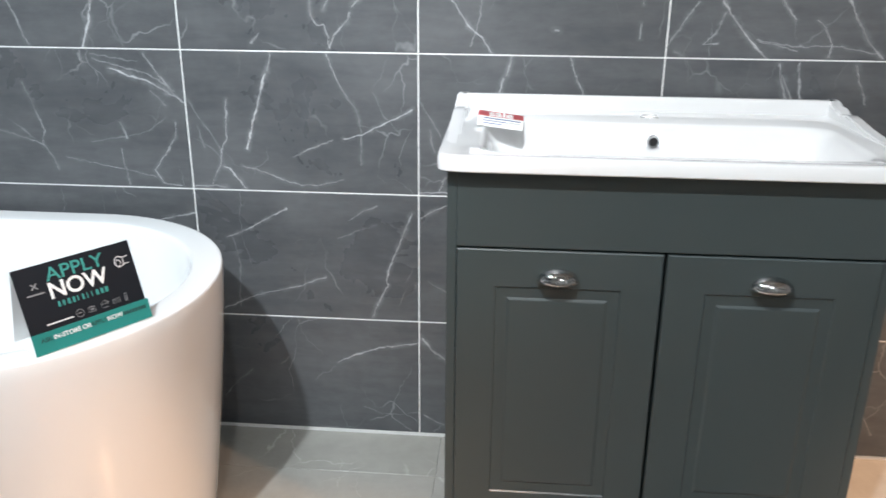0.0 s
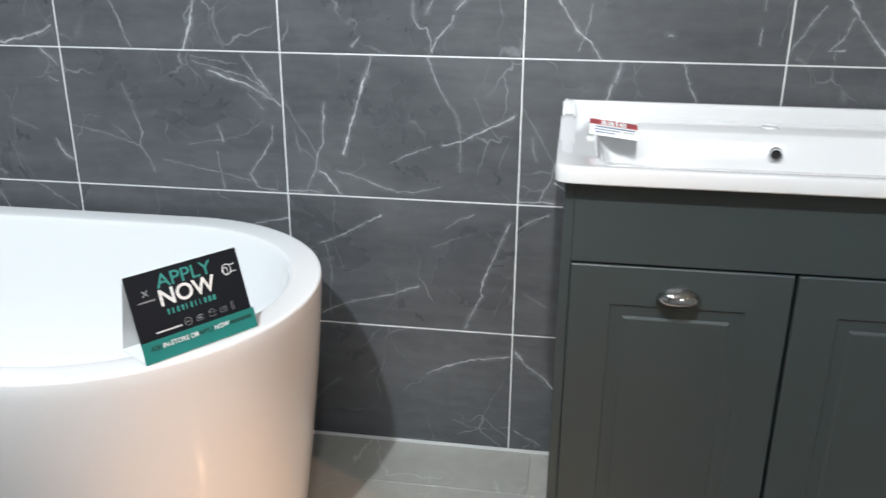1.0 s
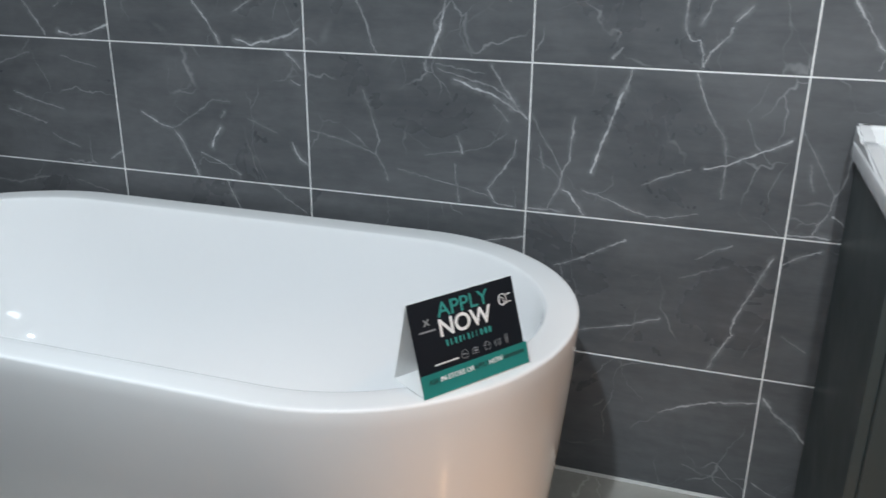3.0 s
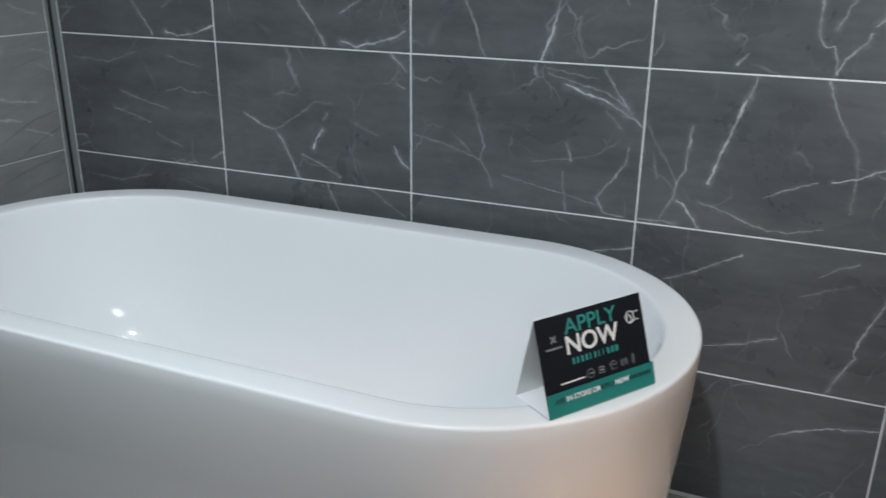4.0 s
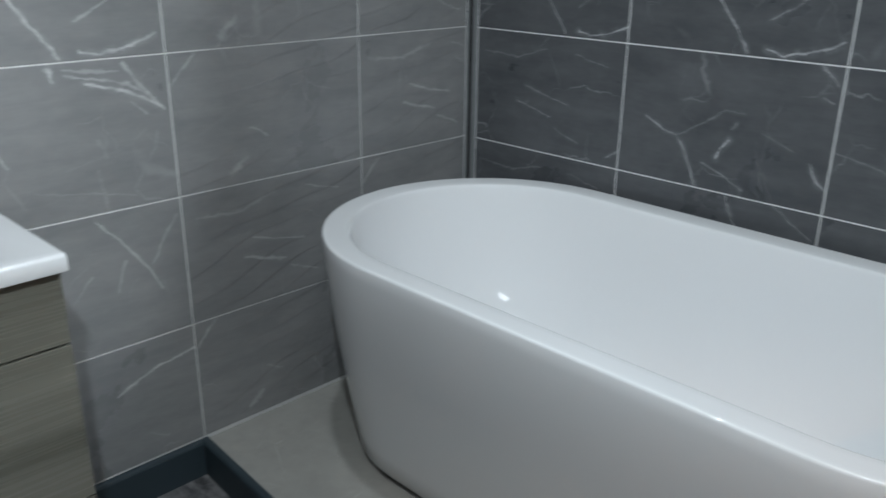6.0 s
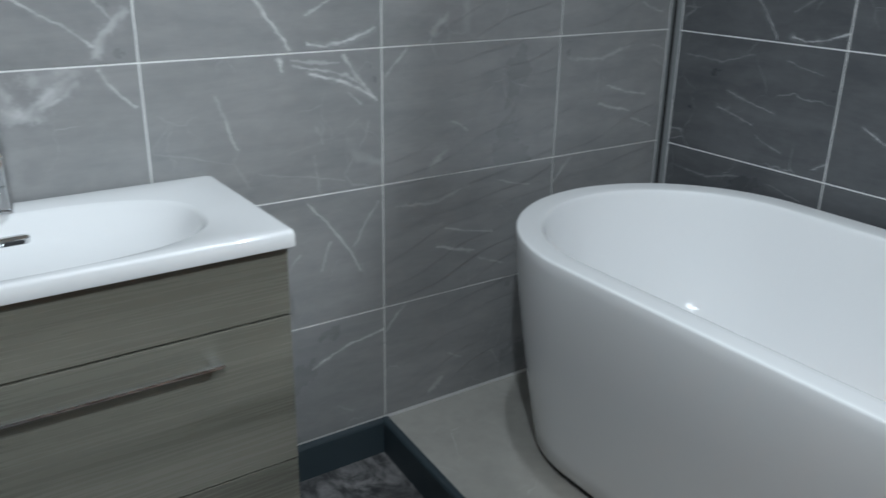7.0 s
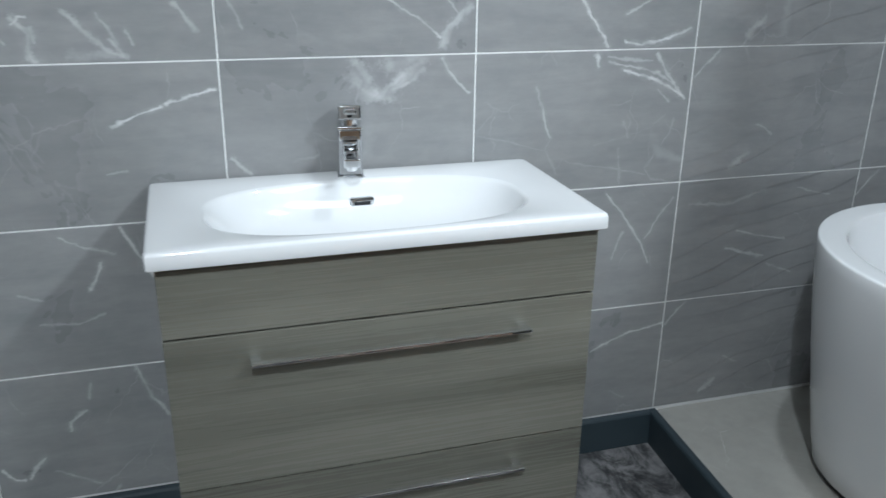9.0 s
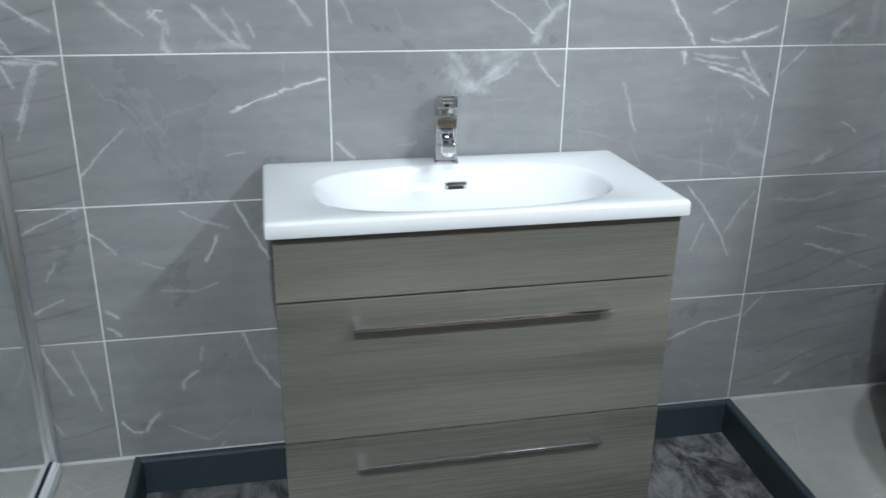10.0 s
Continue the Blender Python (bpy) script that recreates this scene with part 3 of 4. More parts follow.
def build_bath():
    bath = thing("bathtub", "white acrylic freestanding oval bathtub on the tiled platform", "bathtub")
    outer = [(0.018, 0.110)] + [(0.024 + 0.546 * k / 9, 0.104 * (1 - k / 9) ** 1.25) for k in range(10)]
    rings = [stadium(z, d, -d * 0.45) for z, d in outer]
    rings += [stadium(z, d) for z, d in ((0.5965, -0.0004), (0.6000, 0.0006), (0.6014, 0.0020), (BZ, 0.0046), (0.6020, 0.012), (0.6006, 0.040), (0.5996, 0.0560), (0.5988, 0.0590),
                                         (0.5972, 0.0612), (0.5945, 0.0630), (0.590, 0.0645), (0.580, 0.0668), (0.560, 0.0710), (0.54, 0.075))]
    rings += [stadium(z, d, e) for z, d, e in ((0.46, 0.083, 0.006), (0.36, 0.096, 0.02), (0.27, 0.115, 0.045), (0.21, 0.14, 0.075), (0.18, 0.17, 0.10), (0.168, 0.205, 0.115), (0.163, 0.26, 0.12), (0.162, 0.38, 0.12))]
    part("shell", loft(rings, False, True), M_ACRYLIC, bath, "glossy white acrylic shell", smooth=True)
    # Foot coloured black to stand for the shaded gap under the shell.
    part("plinth", loft([stadium(0.001, 0.120, -0.055), stadium(0.03, 0.118, -0.055)], True, True), M_BLACK, bath, "recessed foot, black for the shade under the shell")
    waste = loft([[(BX + r * math.cos(t), BY + r * math.sin(t), z) for t in [2 * math.pi * k / 24 for k in range(24)]] for r, z in ((0.035, 0.163), (0.034, 0.168), (0.026, 0.170), (0.005, 0.171))], False, True)
    part("waste", waste, M_CHROME, bath, "round chrome waste", smooth=True)


build_bath()

# ---- vanity with two doors ----
GX0, GX1, GF = 2.290, 3.074, -0.470


def rect_angles(a, b, n=40):
    pts = [(a, -b + 2 * b * i / n) for i in range(n)] + [(a - 2 * a * i / n, b) for i in range(n)] + [(-a, b - 2 * b * i / n) for i in range(n)] + [(-a + 2 * a * i / n, -b) for i in range(n)]
    return [math.atan2(y, x) for x, y in pts]


def oval(cx, cy, z, a, b, power, angles):
    out = []
    for t in angles:
        c, s = math.cos(t), math.sin(t)
        r = ((abs(c) / a) ** power + (abs(s) / b) ** power) ** (-1 / power)
        out.append((cx + r * c, cy + r * s, z))
    return out


def door_panel(w, h, frame, depth=0.018):
    """A routed door: flat frame, sunk groove, raised field. Lies in x and z with its face at y = -depth."""
    levels = [(0.0, 0.0, 0.0), (0.0, -depth + 0.002, 0.0), (0.002, -depth, 0.0), (frame - 0.001, -depth, 0.0), (frame + 0.0015, -depth + 0.0030, 0.0), (frame + 0.021, -depth + 0.0036, 0.0),
              (frame + 0.0255, -depth + 0.0012, 0.0), (frame + 0.0275, -depth + 0.0008, 0.0)]
    rings = [[(i, y, i), (w - i, y, i), (w - i, y, h - i), (i, y, h - i)] for i, y, _ in levels]
    return loft(rings, True, True)


def cup_handle():
    """A half-dome pull, open underneath."""
    rings = [[(0.036 * math.cos(a), -0.025 * math.sin(a) * math.sin(t) - 0.001, 0.021 * math.sin(a) * math.cos(t)) for a in [math.pi * i / 24 for i in range(25)]]
             for t in [math.pi / 2 * k / 10 for k in range(11)]]
    rings += [[(0.0385 * math.cos(a), -0.0265 * math.sin(a) - 0.001, -0.0015) for a in [math.pi * i / 24 for i in range(25)]], [(0.0375 * math.cos(a), -0.0255 * math.sin(a) - 0.001, -0.0035) for a in [math.pi * i / 24 for i in range(25)]]]
    bm = loft(rings, close=False)
    bmesh.ops.solidify(bm, geom=bm.faces[:], thickness=0.0015)
    return bm


def build_door_vanity():
    van = thing("vanity_unit", "dark green-grey painted two-door vanity unit against the tiled wall", "vanity unit")
    x0, x1, f = GX0, GX1, GF
    top = 0.850
    part("side_panel", box(x0, x0 + 0.018, f, -0.012, 0.0, top, 0.001), M_CAB, van)
    part("side_panel", box(x1 - 0.018, x1, f, -0.012, 0.0, top, 0.001), M_CAB, van)
    part("back_panel", box(x0 + 0.018, x1 - 0.018, -0.022, -0.012, 0.0, top), M_CAB, van)
    part("base_panel", box(x0 + 0.018, x1 - 0.018, f + 0.02, -0.022, 0.10, 0.118), M_CAB, van)
    part("plinth", box(x0 + 0.018, x1 - 0.018, f + 0.045, f + 0.063, 0.0, 0.10), M_CAB, van)
    part("fascia", box(x0 + 0.018, x1 - 0.018, f - 0.002, f + 0.016, 0.708, top, 0.0015), M_CAB, van)
    mid, gap = (x0 + x1) / 2, 0.0032
    for a, b in ((x0 + 0.019, mid - gap), (mid + gap, x1 - 0.019)):
        door = part("door", door_panel(b - a, 0.589, 0.072), M_CAB, van, at=pose(a, f + 0.014, 0.115))
        part("handle", cup_handle(), M_CHROME, door, "chrome cup handle", smooth=True, at=pose((b - a) / 2, -0.0182, 0.536))


build_door_vanity()


def build_door_basin():
    cx, cy = 2.690, -0.258
    basin = thing("basin", "white ceramic basin with raised back on the dark vanity", "basin")
    ang = rect_angles(0.418, 0.240)

    def rim(z, a, b, power=26):
        return oval(cx, cy, z, a, b, power, ang)
    rings = [rim(0.8505, 0.396, 0.222), rim(0.8505, 0.414, 0.237), rim(0.8530, 0.4175, 0.240), rim(0.8730, 0.418, 0.2405), rim(0.8780, 0.416, 0.2385), rim(0.8795, 0.412, 0.234), rim(0.8785, 0.400, 0.222)]
    bowl = [(0.8775, 0.352, 0.150, 9), (0.8740, 0.345, 0.144, 8), (0.8630, 0.338, 0.138, 7), (0.8150, 0.322, 0.125, 6), (0.77, 0.295, 0.108, 5), (0.755, 0.25, 0.085, 4), (0.751, 0.14, 0.05, 3), (0.750, 0.03, 0.02, 2)]
    rings += [oval(cx, cy - 0.046, z, a, b, p, ang) for z, a, b, p in bowl]
    bm = loft(rings, False, True)
    # raised back and stepped sides
    join(bm, box(cx - 0.409, cx + 0.409, -0.040, -0.013, 0.8670, 0.9100, 0.006, 3))
    side = [(-0.014, 0.9100), (-0.035, 0.9100), (-0.052, 0.9030), (-0.085, 0.9020), (-0.100, 0.8950), (-0.115, 0.8940), (-0.135, 0.8980), (-0.165, 0.8960), (-0.22, 0.8890), (-0.30, 0.8830), (-0.40, 0.8780), (-0.40, 0.8670), (-0.014, 0.8670)]
    for sx in (-1, 1):
        xa, xb = cx + sx * 0.413, cx + sx * 0.386
        piece = loft([[(xa, y, z) for y, z in side], [(xb, y, z) for y, z in side]], True, True)
        bmesh.ops.recalc_face_normals(piece, faces=piece.faces[:])
        bmesh.ops.bevel(piece, geom=[e for e in piece.edges if abs(e.verts[0].co.x - e.verts[1].co.x) < 1e-6], offset=0.004, segments=2, affect="EDGES")
        join(bm, piece)
    bmesh.ops.recalc_face_normals(bm, faces=bm.faces[:])
    part("bowl", bm, M_CERAMIC, basin, smooth=True)
    turn = [2 * math.pi * k / 24 for k in range(24)]
    ring = loft([[(cx + r * math.cos(t), y, 0.8430 + r * math.sin(t)) for t in turn] for r, y in ((0.0135, -0.160), (0.0135, -0.181), (0.012, -0.183), (0.009, -0.182), (0.0085, -0.172))], True, False)
    over = part("overflow", ring, M_CHROME, basin, "round chrome overflow ring", smooth=True)
    hole = loft([[(cx + 0.0088 * math.cos(t), y, 0.8430 + 0.0088 * math.sin(t)) for t in turn] for y in (-0.165, -0.179)], True, True)
    part("overflow_hole", hole, M_BLACK, over, "dark overflow opening")
    tap = loft([[(cx + r * math.cos(t), -0.098 + r * math.sin(t), z) for t in [2 * math.pi * k / 28 for k in range(28)]] for r, z in ((0.019, 0.8775), (0.019, 0.8795), (0.017, 0.8802), (0.004, 0.8798))], True, True)
    cover = part("tap_hole_cover", tap, M_CERAMIC, basin, "plain white tap hole cover", smooth=True)
    part("rim", tube([(cx + 0.018 * math.cos(2 * math.pi * k / 24), -0.098 + 0.018 * math.sin(2 * math.pi * k / 24), 0.8800) for k in range(25)], 0.0012, 6), M_ALU, cover, "thin grey ring")


build_door_basin()

# ---- vanity with drawers ----
DY0, DY1, DF, DTOP = -2.212, -1.405, 0.402, 0.749
TURNED = pose(0.003, -1.40, 0.0, 0, 0, 0.7) @ pose(0.0, 1.40, 0.0)


def bar_handle(length):
    """A slim square bar on two posts, along x, standing out in -y."""
    bm = box(0, length, -0.040, -0.027, -0.0030, 0.0030, 0.0012, 2)
    return bm


def build_drawer_vanity():
    van = thing("vanity_unit", "grey-green oak-effect vanity unit with two drawers standing on the low floor", "vanity unit", at=TURNED)
    part("carcass", box(0.004, DF - 0.019, DY0 + 0.001, DY1 - 0.001, LOW, 0.64, 0.001), M_WOOD, van)
    for y in (DY0 + 0.001, DY1 - 0.019):
        part("side_panel", box(0.004, DF - 0.019, y, y + 0.018, 0.64, 0.716), M_WOOD, van)
    # fronts face +x: local x runs along +y
    face = pose(DF, DY0, 0, 0, 0, 90)
    width = DY1 - DY0
    part("fascia", box(0.0, width, -0.0, 0.018, 0.582, 0.716, 0.0012), M_WOOD, van, at=face)
    for z0, z1, hz in ((0.272, 0.578, 0.532), (-0.040, 0.269, 0.220)):
        d = part("drawer", box(0.0, width, 0.0, 0.018, z0, z1, 0.0012), M_WOOD, van, at=face)
        h = part("handle", bar_handle(0.522), M_CHROME, d, "slim chrome bar handle", at=pose(0.142, 0.0, hz))
        for x in (0.009, 0.513):
            part("post", box(x - 0.009, x + 0.009, -0.0300, 0.0, -0.0055, 0.0022, 0.001), M_CHROME, h)
    part("plinth", box(0.0, width, 0.03, 0.045, LOW, -0.043), M_WOOD, van, at=face)


build_drawer_vanity()


def build_drawer_basin():
    basin = thing("basin", "white ceramic slab basin with an oval bowl on the drawer unit", "basin", at=TURNED)
    cx, cy, hx, hy = 0.2130, -1.8110, 0.2130, 0.4150
    ang = rect_angles(hx, hy)

    def rim(z, inset, power=110):
        return oval(cx, cy, z, hx - inset, hy - inset, power, ang)
    rings = [rim(0.7162, 0.03), rim(0.7162, 0.006), rim(0.718, 0.0015), rim(0.721, 0.0), rim(0.742, 0.0), rim(0.746, 0.0012), rim(0.7483, 0.004), rim(DTOP, 0.008), rim(DTOP, 0.02)]
    bowl = [(0.7488, 0.166, 0.322, 2.7), (0.7475, 0.163, 0.317, 2.7), (0.742, 0.159, 0.311, 2.6), (0.724, 0.151, 0.299, 2.6), (0.700, 0.139, 0.272, 2.5), (0.680, 0.120, 0.232, 2.4), (0.668, 0.090, 0.165, 2.3), (0.662, 0.05, 0.08, 2.0), (0.661, 0.022, 0.022, 2.0)]
    rings += [oval(cx + 0.026, cy - 0.004, z, a, b * 0.985, p, ang) for z, a, b, p in bowl]
    part("bowl", loft(rings, False, True), M_CERAMIC, basin, smooth=True)
    slot = box(0.078, 0.1030, -1.829, -1.773, 0.690, 0.714, 0.007, 3)
    over = part("overflow", slot, M_CHROME, basin, "chrome overflow slot")
    part("overflow_hole", box(0.083, 0.1037, -1.820, -1.782, 0.6965, 0.7075, 0.003), M_BLACK, over, "dark overflow opening")
    waste = loft([[(cx + 0.026 + r * math.cos(t), cy - 0.004 + r * math.sin(t), z) for t in [2 * math.pi * k / 24 for k in range(24)]] for r, z in ((0.030, 0.662), (0.030, 0.666), (0.024, 0.668), (0.004, 0.669))], False, True)
    part("waste", waste, M_CHROME, basin, "round chrome waste", smooth=True)


build_drawer_basin()


def build_tap():
    tap = thing("mixer_tap", "small square chrome mixer tap on the slab basin", "tap", at=TURNED @ pose(0.045, -1.814, DTOP, 0, 0, -9) @ Matrix.Diagonal((1.07, 1.07, 1.03, 1)))
    part("base", box(-0.026, 0.026, -0.026, 0.026, 0.0, 0.005, 0.002), M_CHROME, tap)
    part("body", box(-0.022, 0.022, -0.022, 0.022, 0.005, 0.100, 0.003, 3), M_CHROME, tap)
    spout = part("spout", box(0.0, 0.100, -0.015, 0.015, -0.010, 0.010, 0.003, 3), M_CHROME, tap, at=pose(0.016, 0, 0.078, 0, 14, 0))
    part("aerator", tube([(0.088, 0, -0.009), (0.088, 0, -0.018)], 0.010, 16), M_CHROME, spout)
    part("collar", box(-0.0235, 0.0235, -0.0235, 0.0235, 0.100, 0.106, 0.0015), M_CHROME, tap)
    part("neck", tube([(0, 0, 0.106), (0, 0, 0.118)], 0.017, 20), M_CHROME, tap)
    lever = part("lever", box(-0.023, 0.030, -0.022, 0.022, 0.0, 0.030, 0.004, 3), M_CHROME, tap, at=pose(0.0, 0, 0.118, 0, -5, 0))
    part("lever_arm", box(0.026, 0.072, -0.012, 0.012, 0.016, 0.026, 0.003, 2), M_CHROME, lever)
    part("temperature_mark", box(0.0295, 0.0306, -0.005, 0.005, 0.006, 0.011), M_BLACK, lever)


build_tap()

# ---- tent card on the bath rim ----


def build_tent_card():
    spin = math.degrees(math.atan2(0.163, 0.113))
    card = thing("tent_card", "folded black and teal advertising tent card on the bath rim", "sign", at=pose(1.668, -0.767, 0.6035, 0, 0, spin))
    w, depth, apex, high, t = 0.200, 0.078, 0.047, 0.131, 0.0007
    lean = math.degrees(math.atan2(apex, high))
    slope = math.hypot(apex, high)
    part("base_flap", box(0, w, 0.0, depth, 0.0, t), M_CARDWHITE, card, "white card underside")
    back = math.hypot(depth - apex, high)
    part("back_panel", box(0, w, 0, t, 0, back), M_CARDWHITE, card, "white card back", at=pose(0, depth, t, math.degrees(math.atan2(depth - apex, high)), 0, 0))
    front = part("front_panel", box(0, w, 0, t, 0, slope), M_CARDBLACK, card, "black printed front", at=pose(0, 0, t, -lean, 0, 0))

    def words(text, size, mat, x, z, bold=0.0, wide=1.0):
        lettering(text, size, mat, front, pose(x, -0.0005, z, 90, 0, 0) @ Matrix.Diagonal((wide, 1, 1, 1)), bold=bold)

    def bar(x0, x1, z0, z1, mat, parent=front, y=-0.0006):
        part("print", box(x0, x1, y, 0.0, z0, z1), mat, parent)
    words("APPLY", 0.0315, M_INKTEAL, 0.099, 0.1185, 0.0002, 1.12)
    words("NOW", 0.0365, M_INKWHITE, 0.097, 0.0915, 0.0007, 1.04)
    for k, ww in enumerate((0.0035, 0.003, 0.004, 0.004, 0.0018, 0.0035, 0.0018, 0.0015, 0.0045, 0.005, 0.005)):
        x = 0.056 + k * 0.0081
        bar(x, x + ww, 0.0645, 0.0735, M_INKTEAL)
    # plain mark with a name bar
    bar(0.013, 0.042, 0.0925, 0.0948, M_INKGREY)
    for a in (45, -45):
        part("print", box(-0.0065, 0.0065, -0.0006, 0, -0.001, 0.001), M_INKGREY, front, at=pose(0.028, 0, 0.1065, 0, a, 0))
    # round line mark
    ring = [(0.174 + 0.008 * math.cos(a), -0.0003, 0.107 + 0.009 * math.sin(a)) for a in [2 * math.pi * k / 20 for k in range(21)]]
    part("print", tube(ring, 0.0007, 5), M_INKWHITE, front)
    ring = [(0.172 + 0.0045 * math.cos(a), -0.0003, 0.105 + 0.006 * math.sin(a)) for a in [2 * math.pi * k / 16 for k in range(17)]]
    part("print", tube(ring, 0.0006, 5), M_INKWHITE, front)
    part("print", tube([(0.177, -0.0003, 0.115), (0.184, -0.0003, 0.113), (0.191, -0.0003, 0.114)], 0.0007, 5), M_INKWHITE, front)
    part("print", tube([(0.180, -0.0003, 0.100), (0.185, -0.0003, 0.102), (0.191, -0.0003, 0.101)], 0.0007, 5), M_INKWHITE, front)
    bar(0.029, 0.073, 0.0410, 0.0430, M_INKWHITE)
    ring = [(0.085 + 0.0064 * math.cos(a), -0.0003, 0.0445 + 0.0064 * math.sin(a)) for a in [2 * math.pi * k / 18 for k in range(19)]]
    part("print", tube(ring, 0.0005, 5), M_INKGREY, front)
    bar(0.0818, 0.0882, 0.0437, 0.0453, M_INKGREY)

    def frame_mark(x0, x1, z0, z1):
        part("print", tube([(x0, -0.0003, z0), (x1, -0.0003, z0), (x1, -0.0003, z1), (x0, -0.0003, z1), (x0, -0.0003, z0)], 0.0005, 5), M_INKGREY, front)
    frame_mark(0.100, 0.112, 0.0405, 0.0480)
    bar(0.1035, 0.1085, 0.0480, 0.0495, M_INKGREY)
    bar(0.1025, 0.1095, 0.0430, 0.0455, M_INKGREY)
    frame_mark(0.124, 0.134, 0.0400, 0.0465)
    part("print", tube([(0.1215, -0.0003, 0.0465), (0.129, -0.0003, 0.0525), (0.1365, -0.0003, 0.0465)], 0.0005, 5), M_INKGREY, front)
    frame_mark(0.144, 0.148, 0.0410, 0.0495)
    frame_mark(0.152, 0.156, 0.0410, 0.0495)
    frame_mark(0.166, 0.1695, 0.0400, 0.0535)
    lip = part("lip", box(-0.001, w + 0.003, 0, t, 0, 0.034), M_CARDTEAL, card, "teal folded lip", at=pose(0, -0.0012, 0.0, -lean + 4, 0, 0))

    def lip_words(text, mat, x):
        lettering(text, 0.0105, mat, lip, pose(x, -0.0005, 0.0215, 90, 0, 0), bold=0.0002)
    lip_words("ASK", M_INKDARK, 0.021)
    lip_words("IN-STORE OR", M_INKWHITE, 0.064)
    lip_words("APPLY", M_INKDARK, 0.110)
    lip_words("NOW", M_INKWHITE, 0.138)
    for k in range(8):
        bar(0.154 + k * 0.0053, 0.158 + k * 0.0053, 0.0185, 0.0245, M_INKDARK, lip)


build_tent_card()

# ---- small price card on the door vanity's basin ----


def build_price_card():
    card = thing("price_card", "small white and red price card lying on the basin", "card", at=pose(2.330, -0.230, 0.8800, 21, 7, 1))
    w, h, n = 0.093, 0.056, 10

    def curl(v):
        return 0.004 * math.sin(math.pi * v / h)
    bm = bmesh.new()
    rows = [[bm.verts.new((x, h * k / n, curl(h * k / n) + z)) for x, z in ((0, 0), (w, 0), (w, 0.0006), (0, 0.0006))] for k in range(n + 1)]
    for a, b in zip(rows, rows[1:]):
        for i in range(4):
            bm.faces.new((a[i], a[(i + 1) % 4], b[(i + 1) % 4], b[i]))
    bm.faces.new(rows[0][::-1]), bm.faces.new(rows[-1])
    sheet = part("sheet", bm, M_CARDWHITE, card)

    def strip(x0, x1, v0, v1, mat, lift=0.0009):
        b = bmesh.new()
        m = 4
        lo = [(b.verts.new((x0, v0 + (v1 - v0) * k / m, curl(v0 + (v1 - v0) * k / m) + lift)), b.verts.new((x1, v0 + (v1 - v0) * k / m, curl(v0 + (v1 - v0) * k / m) + lift))) for k in range(m + 1)]
        for p, q in zip(lo, lo[1:]):
            b.faces.new((p[0], p[1], q[1], q[0]))
        bmesh.ops.solidify(b, geom=b.faces[:], thickness=0.0003)
        part("print", b, mat, card)
    strip(0.0, w, 0.031, 0.056, M_RED)
    lettering("sale", 0.034, M_INKWHITE, card, pose(0.047, 0.0425, 0.0044, -6, 0, 0), bold=0.0004)
    strip(0.012, 0.088, 0.022, 0.0255, M_INKBLUE)
    strip(0.010, 0.060, 0.0145, 0.017, M_INKBLUE)
    strip(0.064, 0.086, 0.015, 0.017, M_INKGREY)
    strip(0.012, 0.050, 0.007, 0.0095, M_INKBLUE)


build_price_card()

# ---- shower screen ----


def build_screen():
    scr = thing("shower_screen", "clear glass shower screen in aluminium channels", "shower screen")
    y = -2.774
    part("wall_channel", box(0.0005, 0.030, y - 0.016, y + 0.016, 0.001, 2.05, 0.002), M_ALU, scr)
    part("floor_channel", box(0.030, 0.95, y - 0.020, y + 0.026, 0.0005, 0.030, 0.003), M_ALU_LIT, scr, "aluminium floor channel, lamp reflection put into its colour")
    part("bead", box(0.032, 0.95, y + 0.010, y + 0.020, 0.030, 0.034, 0.0015), M_ALU_LIT, scr, "raised aluminium bead")
    part("seal", box(0.030, 0.95, y - 0.006, y + 0.007, 0.030, 0.034), M_BLACK, scr)
    pane = part("pane", box(0.030, 0.95, y - 0.004, y + 0.004, 0.034, 2.02, 0.001), M_GLASS, scr)
    pane.visible_shadow = False


build_screen()

# ---- corner trim ----
# trim_2 is a black strip standing for the shaded gap between the trims.
for name, x0, x1, y0, mat, label in (("trim_1", 0.0005, 0.0060, -0.0060, M_TRIM, "grey plastic tile trim in the corner"),
                                     ("trim_2", 0.0060, 0.0190, 0.0000, M_BLACK, "black strip for the dark gap in the corner trim"),
                                     ("trim_3", 0.0190, 0.0280, -0.0012, M_TRIM, "grey plastic tile trim in the corner"),
                                     ("trim_4", 0.0280, 0.0385, -0.0026, M_TRIM, "raised lip of the grey tile trim")):
    tagged(part(name, box(x0, x1, y0, 0.0012, 0.001, CEIL, 0.0006), mat), label, "trim", kind="structure")

# ---- tiles, last ----


def flat_tile(w, h, deep=0.008):
    bm = loft([[(0, 0, 0), (w, 0, 0), (w, 0, h), (0, 0, h)],
               [(0, -deep + 0.0012, 0), (w, -deep + 0.0012, 0), (w, -deep + 0.0012, h), (0, -deep + 0.0012, h)],
               [(0.0012, -deep, 0.0012), (w - 0.0012, -deep, 0.0012), (w - 0.0012, -deep, h - 0.0012), (0.0012, -deep, h - 0.0012)]], False, True)
    return bm


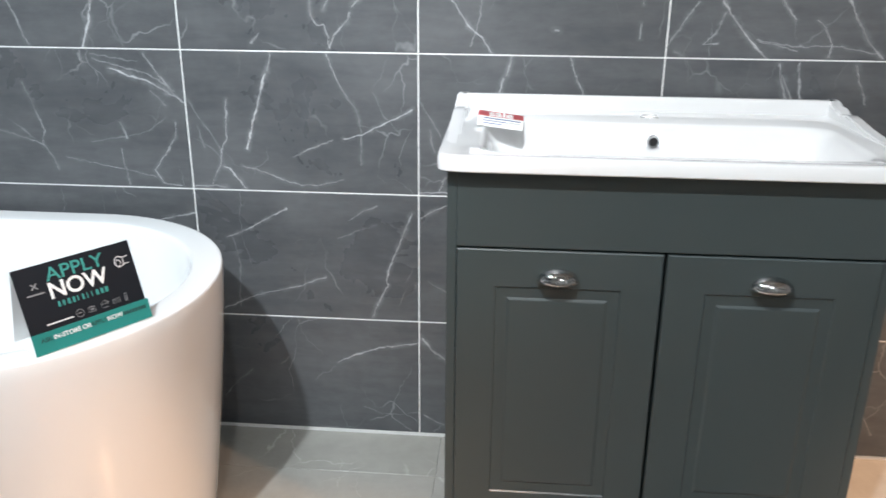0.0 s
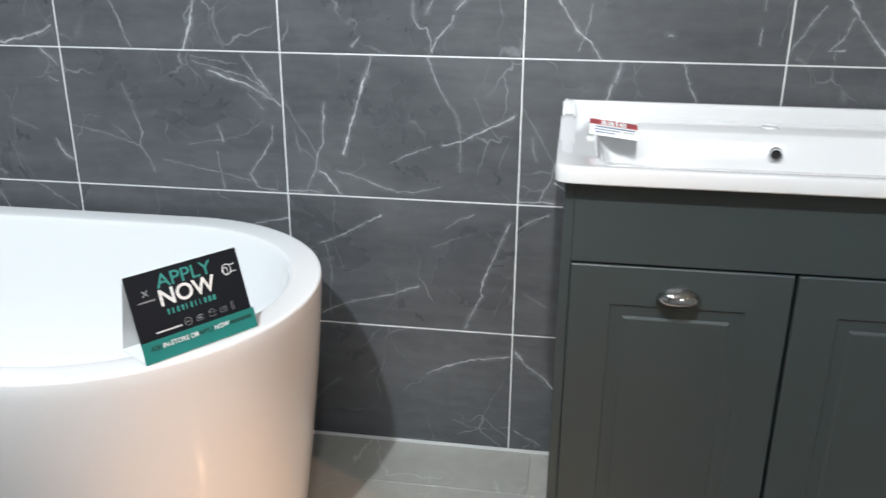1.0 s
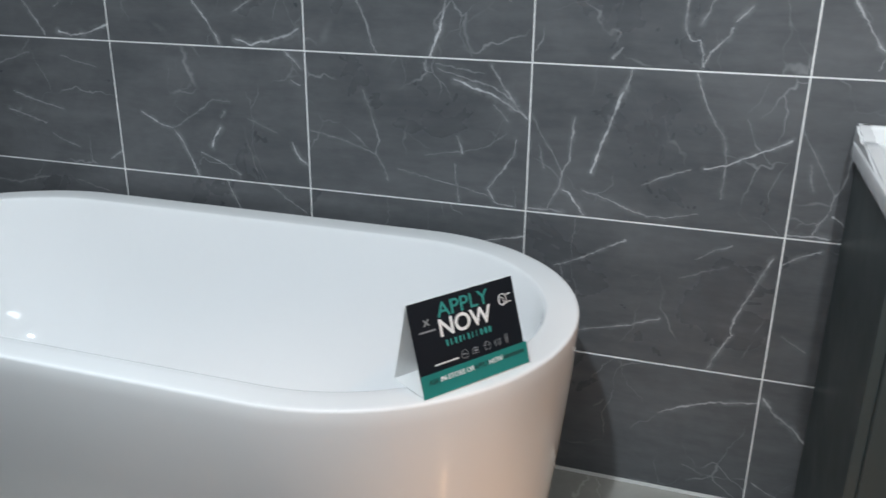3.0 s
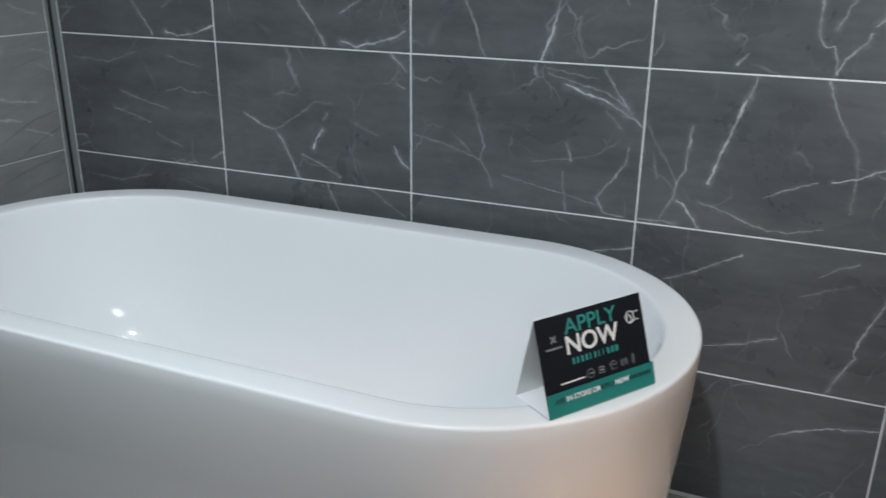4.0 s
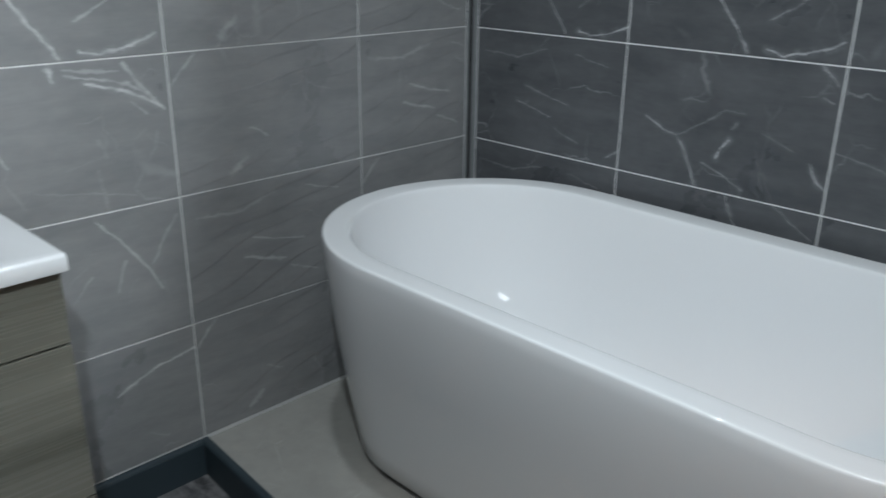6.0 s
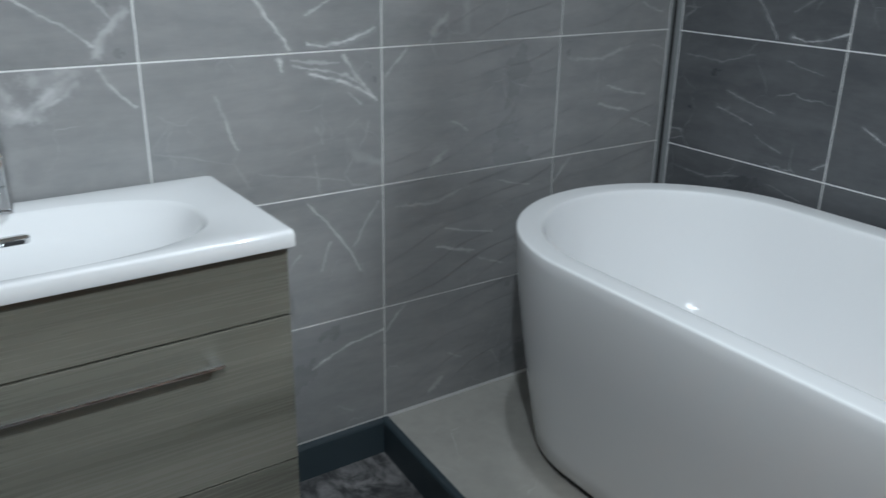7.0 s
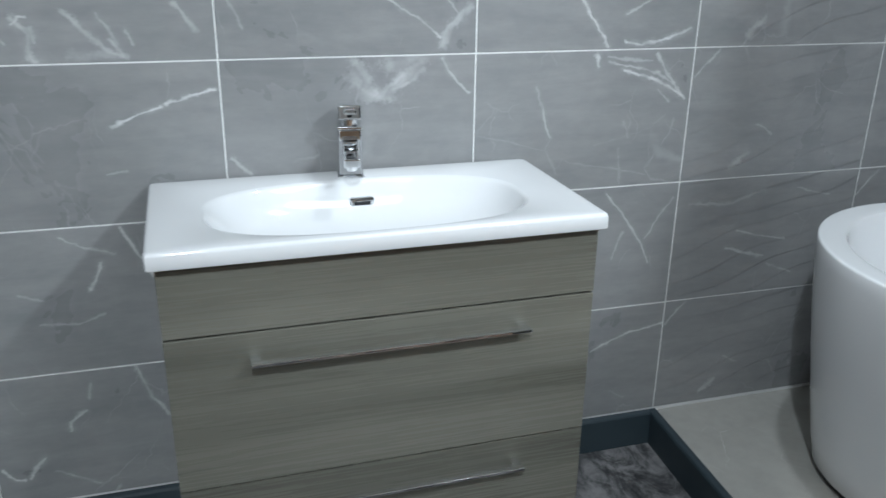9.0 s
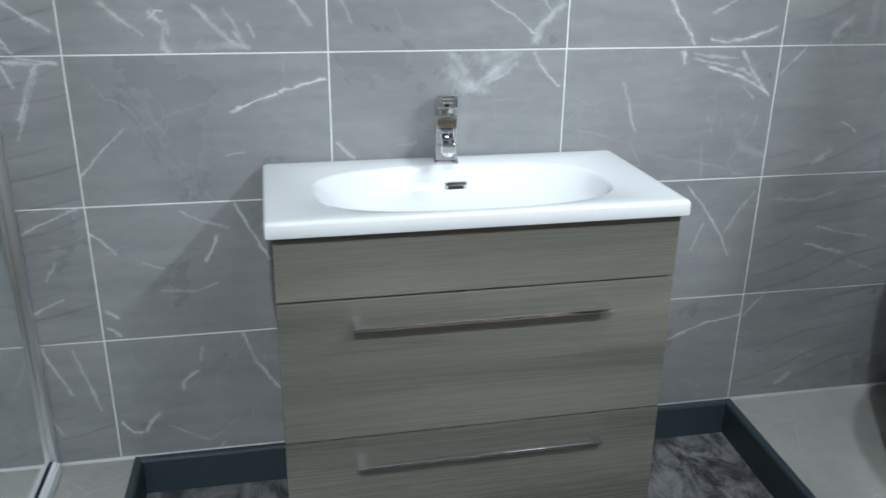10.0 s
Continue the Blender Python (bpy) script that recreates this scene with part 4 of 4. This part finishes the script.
def wave_tile(w, h, high=1.0, deep=0.0075):
    """A tile with rippled relief: soft ridges that sweep up to one side, each with a sharp lower lip."""
    bm = bmesh.new()
    cols, period = 26, 0.058

    def line(u, k):
        return (k - 4.0) * period + 0.009 * math.sin(k * 2.3) + 0.25 * u + 0.012 * math.sin(u * 11.0 + k * 0.9) + 0.005 * math.sin(u * 26.0 + k * 1.6)

    def proud(u, k):
        return 0.35 + 0.65 * (0.5 + 0.5 * math.sin(u * 9.0 + k * 1.35))
    levels = []
    for k in range(13):
        levels += [(k, 0.0, 0.0002), (k, 0.11, 0.0016), (k, 0.50, 0.0012)]
    rows = []
    for k, f, z in levels:
        row = []
        for i in range(cols + 1):
            u = w * i / cols
            v = line(u, k) + f * (line(u, k + 1) - line(u, k))
            row.append((u, -deep + 0.0003 - high * (z - 0.0002) * proud(u, k), min(h, max(0.0, v))))
        rows.append(row)
    verts = [[bm.verts.new(p) for p in row] for row in rows]
    for a, b in zip(verts, verts[1:]):
        for i in range(cols):
            quad = (a[i], a[i + 1], b[i + 1], b[i])
            zs = [q.co.z for q in quad]
            if max(zs) - min(zs) > 1e-6 and (quad[3].co - quad[0].co).length + (quad[2].co - quad[1].co).length > 1e-6:
                bm.faces.new(quad)
    loose = [v for v in bm.verts if not v.link_faces]
    bmesh.ops.delete(bm, geom=loose, context="VERTS")
    join(bm, loft([[(0, 0, 0), (w, 0, 0), (w, 0, h), (0, 0, h)], [(0, -deep, 0), (w, -deep, 0), (w, -deep, h), (0, -deep, h)]]))
    return bm


MESHES = {}


def tile_mesh(kind, w, h, mat):
    key = (kind, round(w, 3), round(h, 3), mat.name)
    if key not in MESHES:
        bm = flat_tile(w, h) if kind == "flat" else wave_tile(w, h, 1.0 if kind == "wave" else 0.6)
        MESHES[key] = link_mesh("tile", bm, mat)
    return MESHES[key]


def lay(parent, me, m):
    ob = new("tile", me)
    ob.parent = parent
    ob.matrix_local = m
    return ob


random.seed(7)
PRINT_NAMES = sorted(PRINTS)
ROWZ = [(0.0065, 0.33)] + [(0.33 * k, 0.33 * (k + 1)) for k in range(1, 7)] + [(2.31, CEIL)]
A_COLS = [0.0395, 0.5555] + [0.5555 + TILE_W * k for k in range(1, 9)]
A_COLS[3] -= 0.005
A_COLS[-1] = RIGHT
A_PRINT = {(2, 0): "d", (2, 1): "c", (2, 2): "a", (2, 3): "b", (2, 4): "b", (2, 5): "l", (3, 0): "g", (3, 1): "g", (3, 2): "h", (3, 3): "i", (3, 4): "j", (3, 5): "k",
           (1, 0): "d", (1, 1): "o", (1, 2): "q", (1, 3): "e", (1, 4): "n", (1, 5): "e", (0, 2): "w", (0, 3): "f", (0, 4): "m", (0, 5): "f"}
for r, (z0, z1) in enumerate(ROWZ):
    for c, (x0, x1) in enumerate(zip(A_COLS, A_COLS[1:])):
        k = A_PRINT.get((r, c), random.choice(PRINT_NAMES))
        w, h = x1 - x0 - JOINT, z1 - z0 - JOINT
        lay(wall_a, tile_mesh("flat", w, h, DARK_TILE[k]), pose(x0 + JOINT / 2, 0.008, z0 + JOINT / 2))
B_COLS = [-0.0065, -0.422] + [-0.422 - 0.5485 * k for k in range(1, 8)]
B_COLS[-1] = BACK
B_PRINT = {(2, 0): "d", (2, 1): "y", (2, 2): "a", (2, 3): "p", (2, 4): "q", (2, 5): "v", (3, 0): "d", (3, 1): "y", (3, 2): "g", (3, 3): "r", (3, 4): "s", (3, 5): "k",
           (1, 0): "y", (1, 1): "d", (1, 2): "x", (1, 4): "u", (1, 5): "t", (0, 0): "d", (0, 1): "y", (0, 2): "f", (0, 4): "w", (0, 5): "z"}
for r, (z0, z1) in enumerate(ROWZ):
    for c, (y0, y1) in enumerate(zip(B_COLS, B_COLS[1:])):
        k = B_PRINT.get((r, c), random.choice(PRINT_NAMES))
        w, h = y0 - y1 - JOINT, z1 - z0 - JOINT
        kind = "flat" if c in (2, 3, 4) or r == 7 else "wave" if c >= 5 else "low_wave"
        lay(wall_b, tile_mesh(kind, w, h, GREY_TILE[k]), pose(-0.008, y1 + JOINT / 2, z0 + JOINT / 2, 0, 0, 90))


def floor_tiles(parent, xs, ys, front=None):
    for x0, x1 in zip(xs, xs[1:]):
        for y0, y1 in zip(ys, ys[1:]):
            g = 0.0007
            a, b = (y1, y1) if front is None or y1 > ys[-2] - 1e-6 and y1 != ys[-1] else (front(x0), front(x1))
            low = [(x0 + g, y0 - g), (x0 + g, a + g), (x1 - g, b + g), (x1 - g, y0 - g)]
            e = 0.001
            mid = [(x0 + g + e, y0 - g - e), (x0 + g + e, a + g + e), (x1 - g - e, b + g + e), (x1 - g - e, y0 - g - e)]
            bm = loft([[(x, y, -0.006) for x, y in low], [(x, y, -0.0008) for x, y in low], [(x, y, 0.0) for x, y in mid]], False, True)
            ob = new("tile", link_mesh("tile", bm, M_FLOOR_TILE))
            ob.parent = parent


floor_tiles(plat, [0.0, 1.045], [0.0, -0.176, -0.97], edge_y)
floor_tiles(plat, [1.045, 2.245, 3.445, RIGHT], [0.0, -0.176, -0.776, -0.97], edge_y)
floor_tiles(plat2, [0.0, 1.045, 2.2], [SHOWER_Y, -2.9, -3.5, BACK])
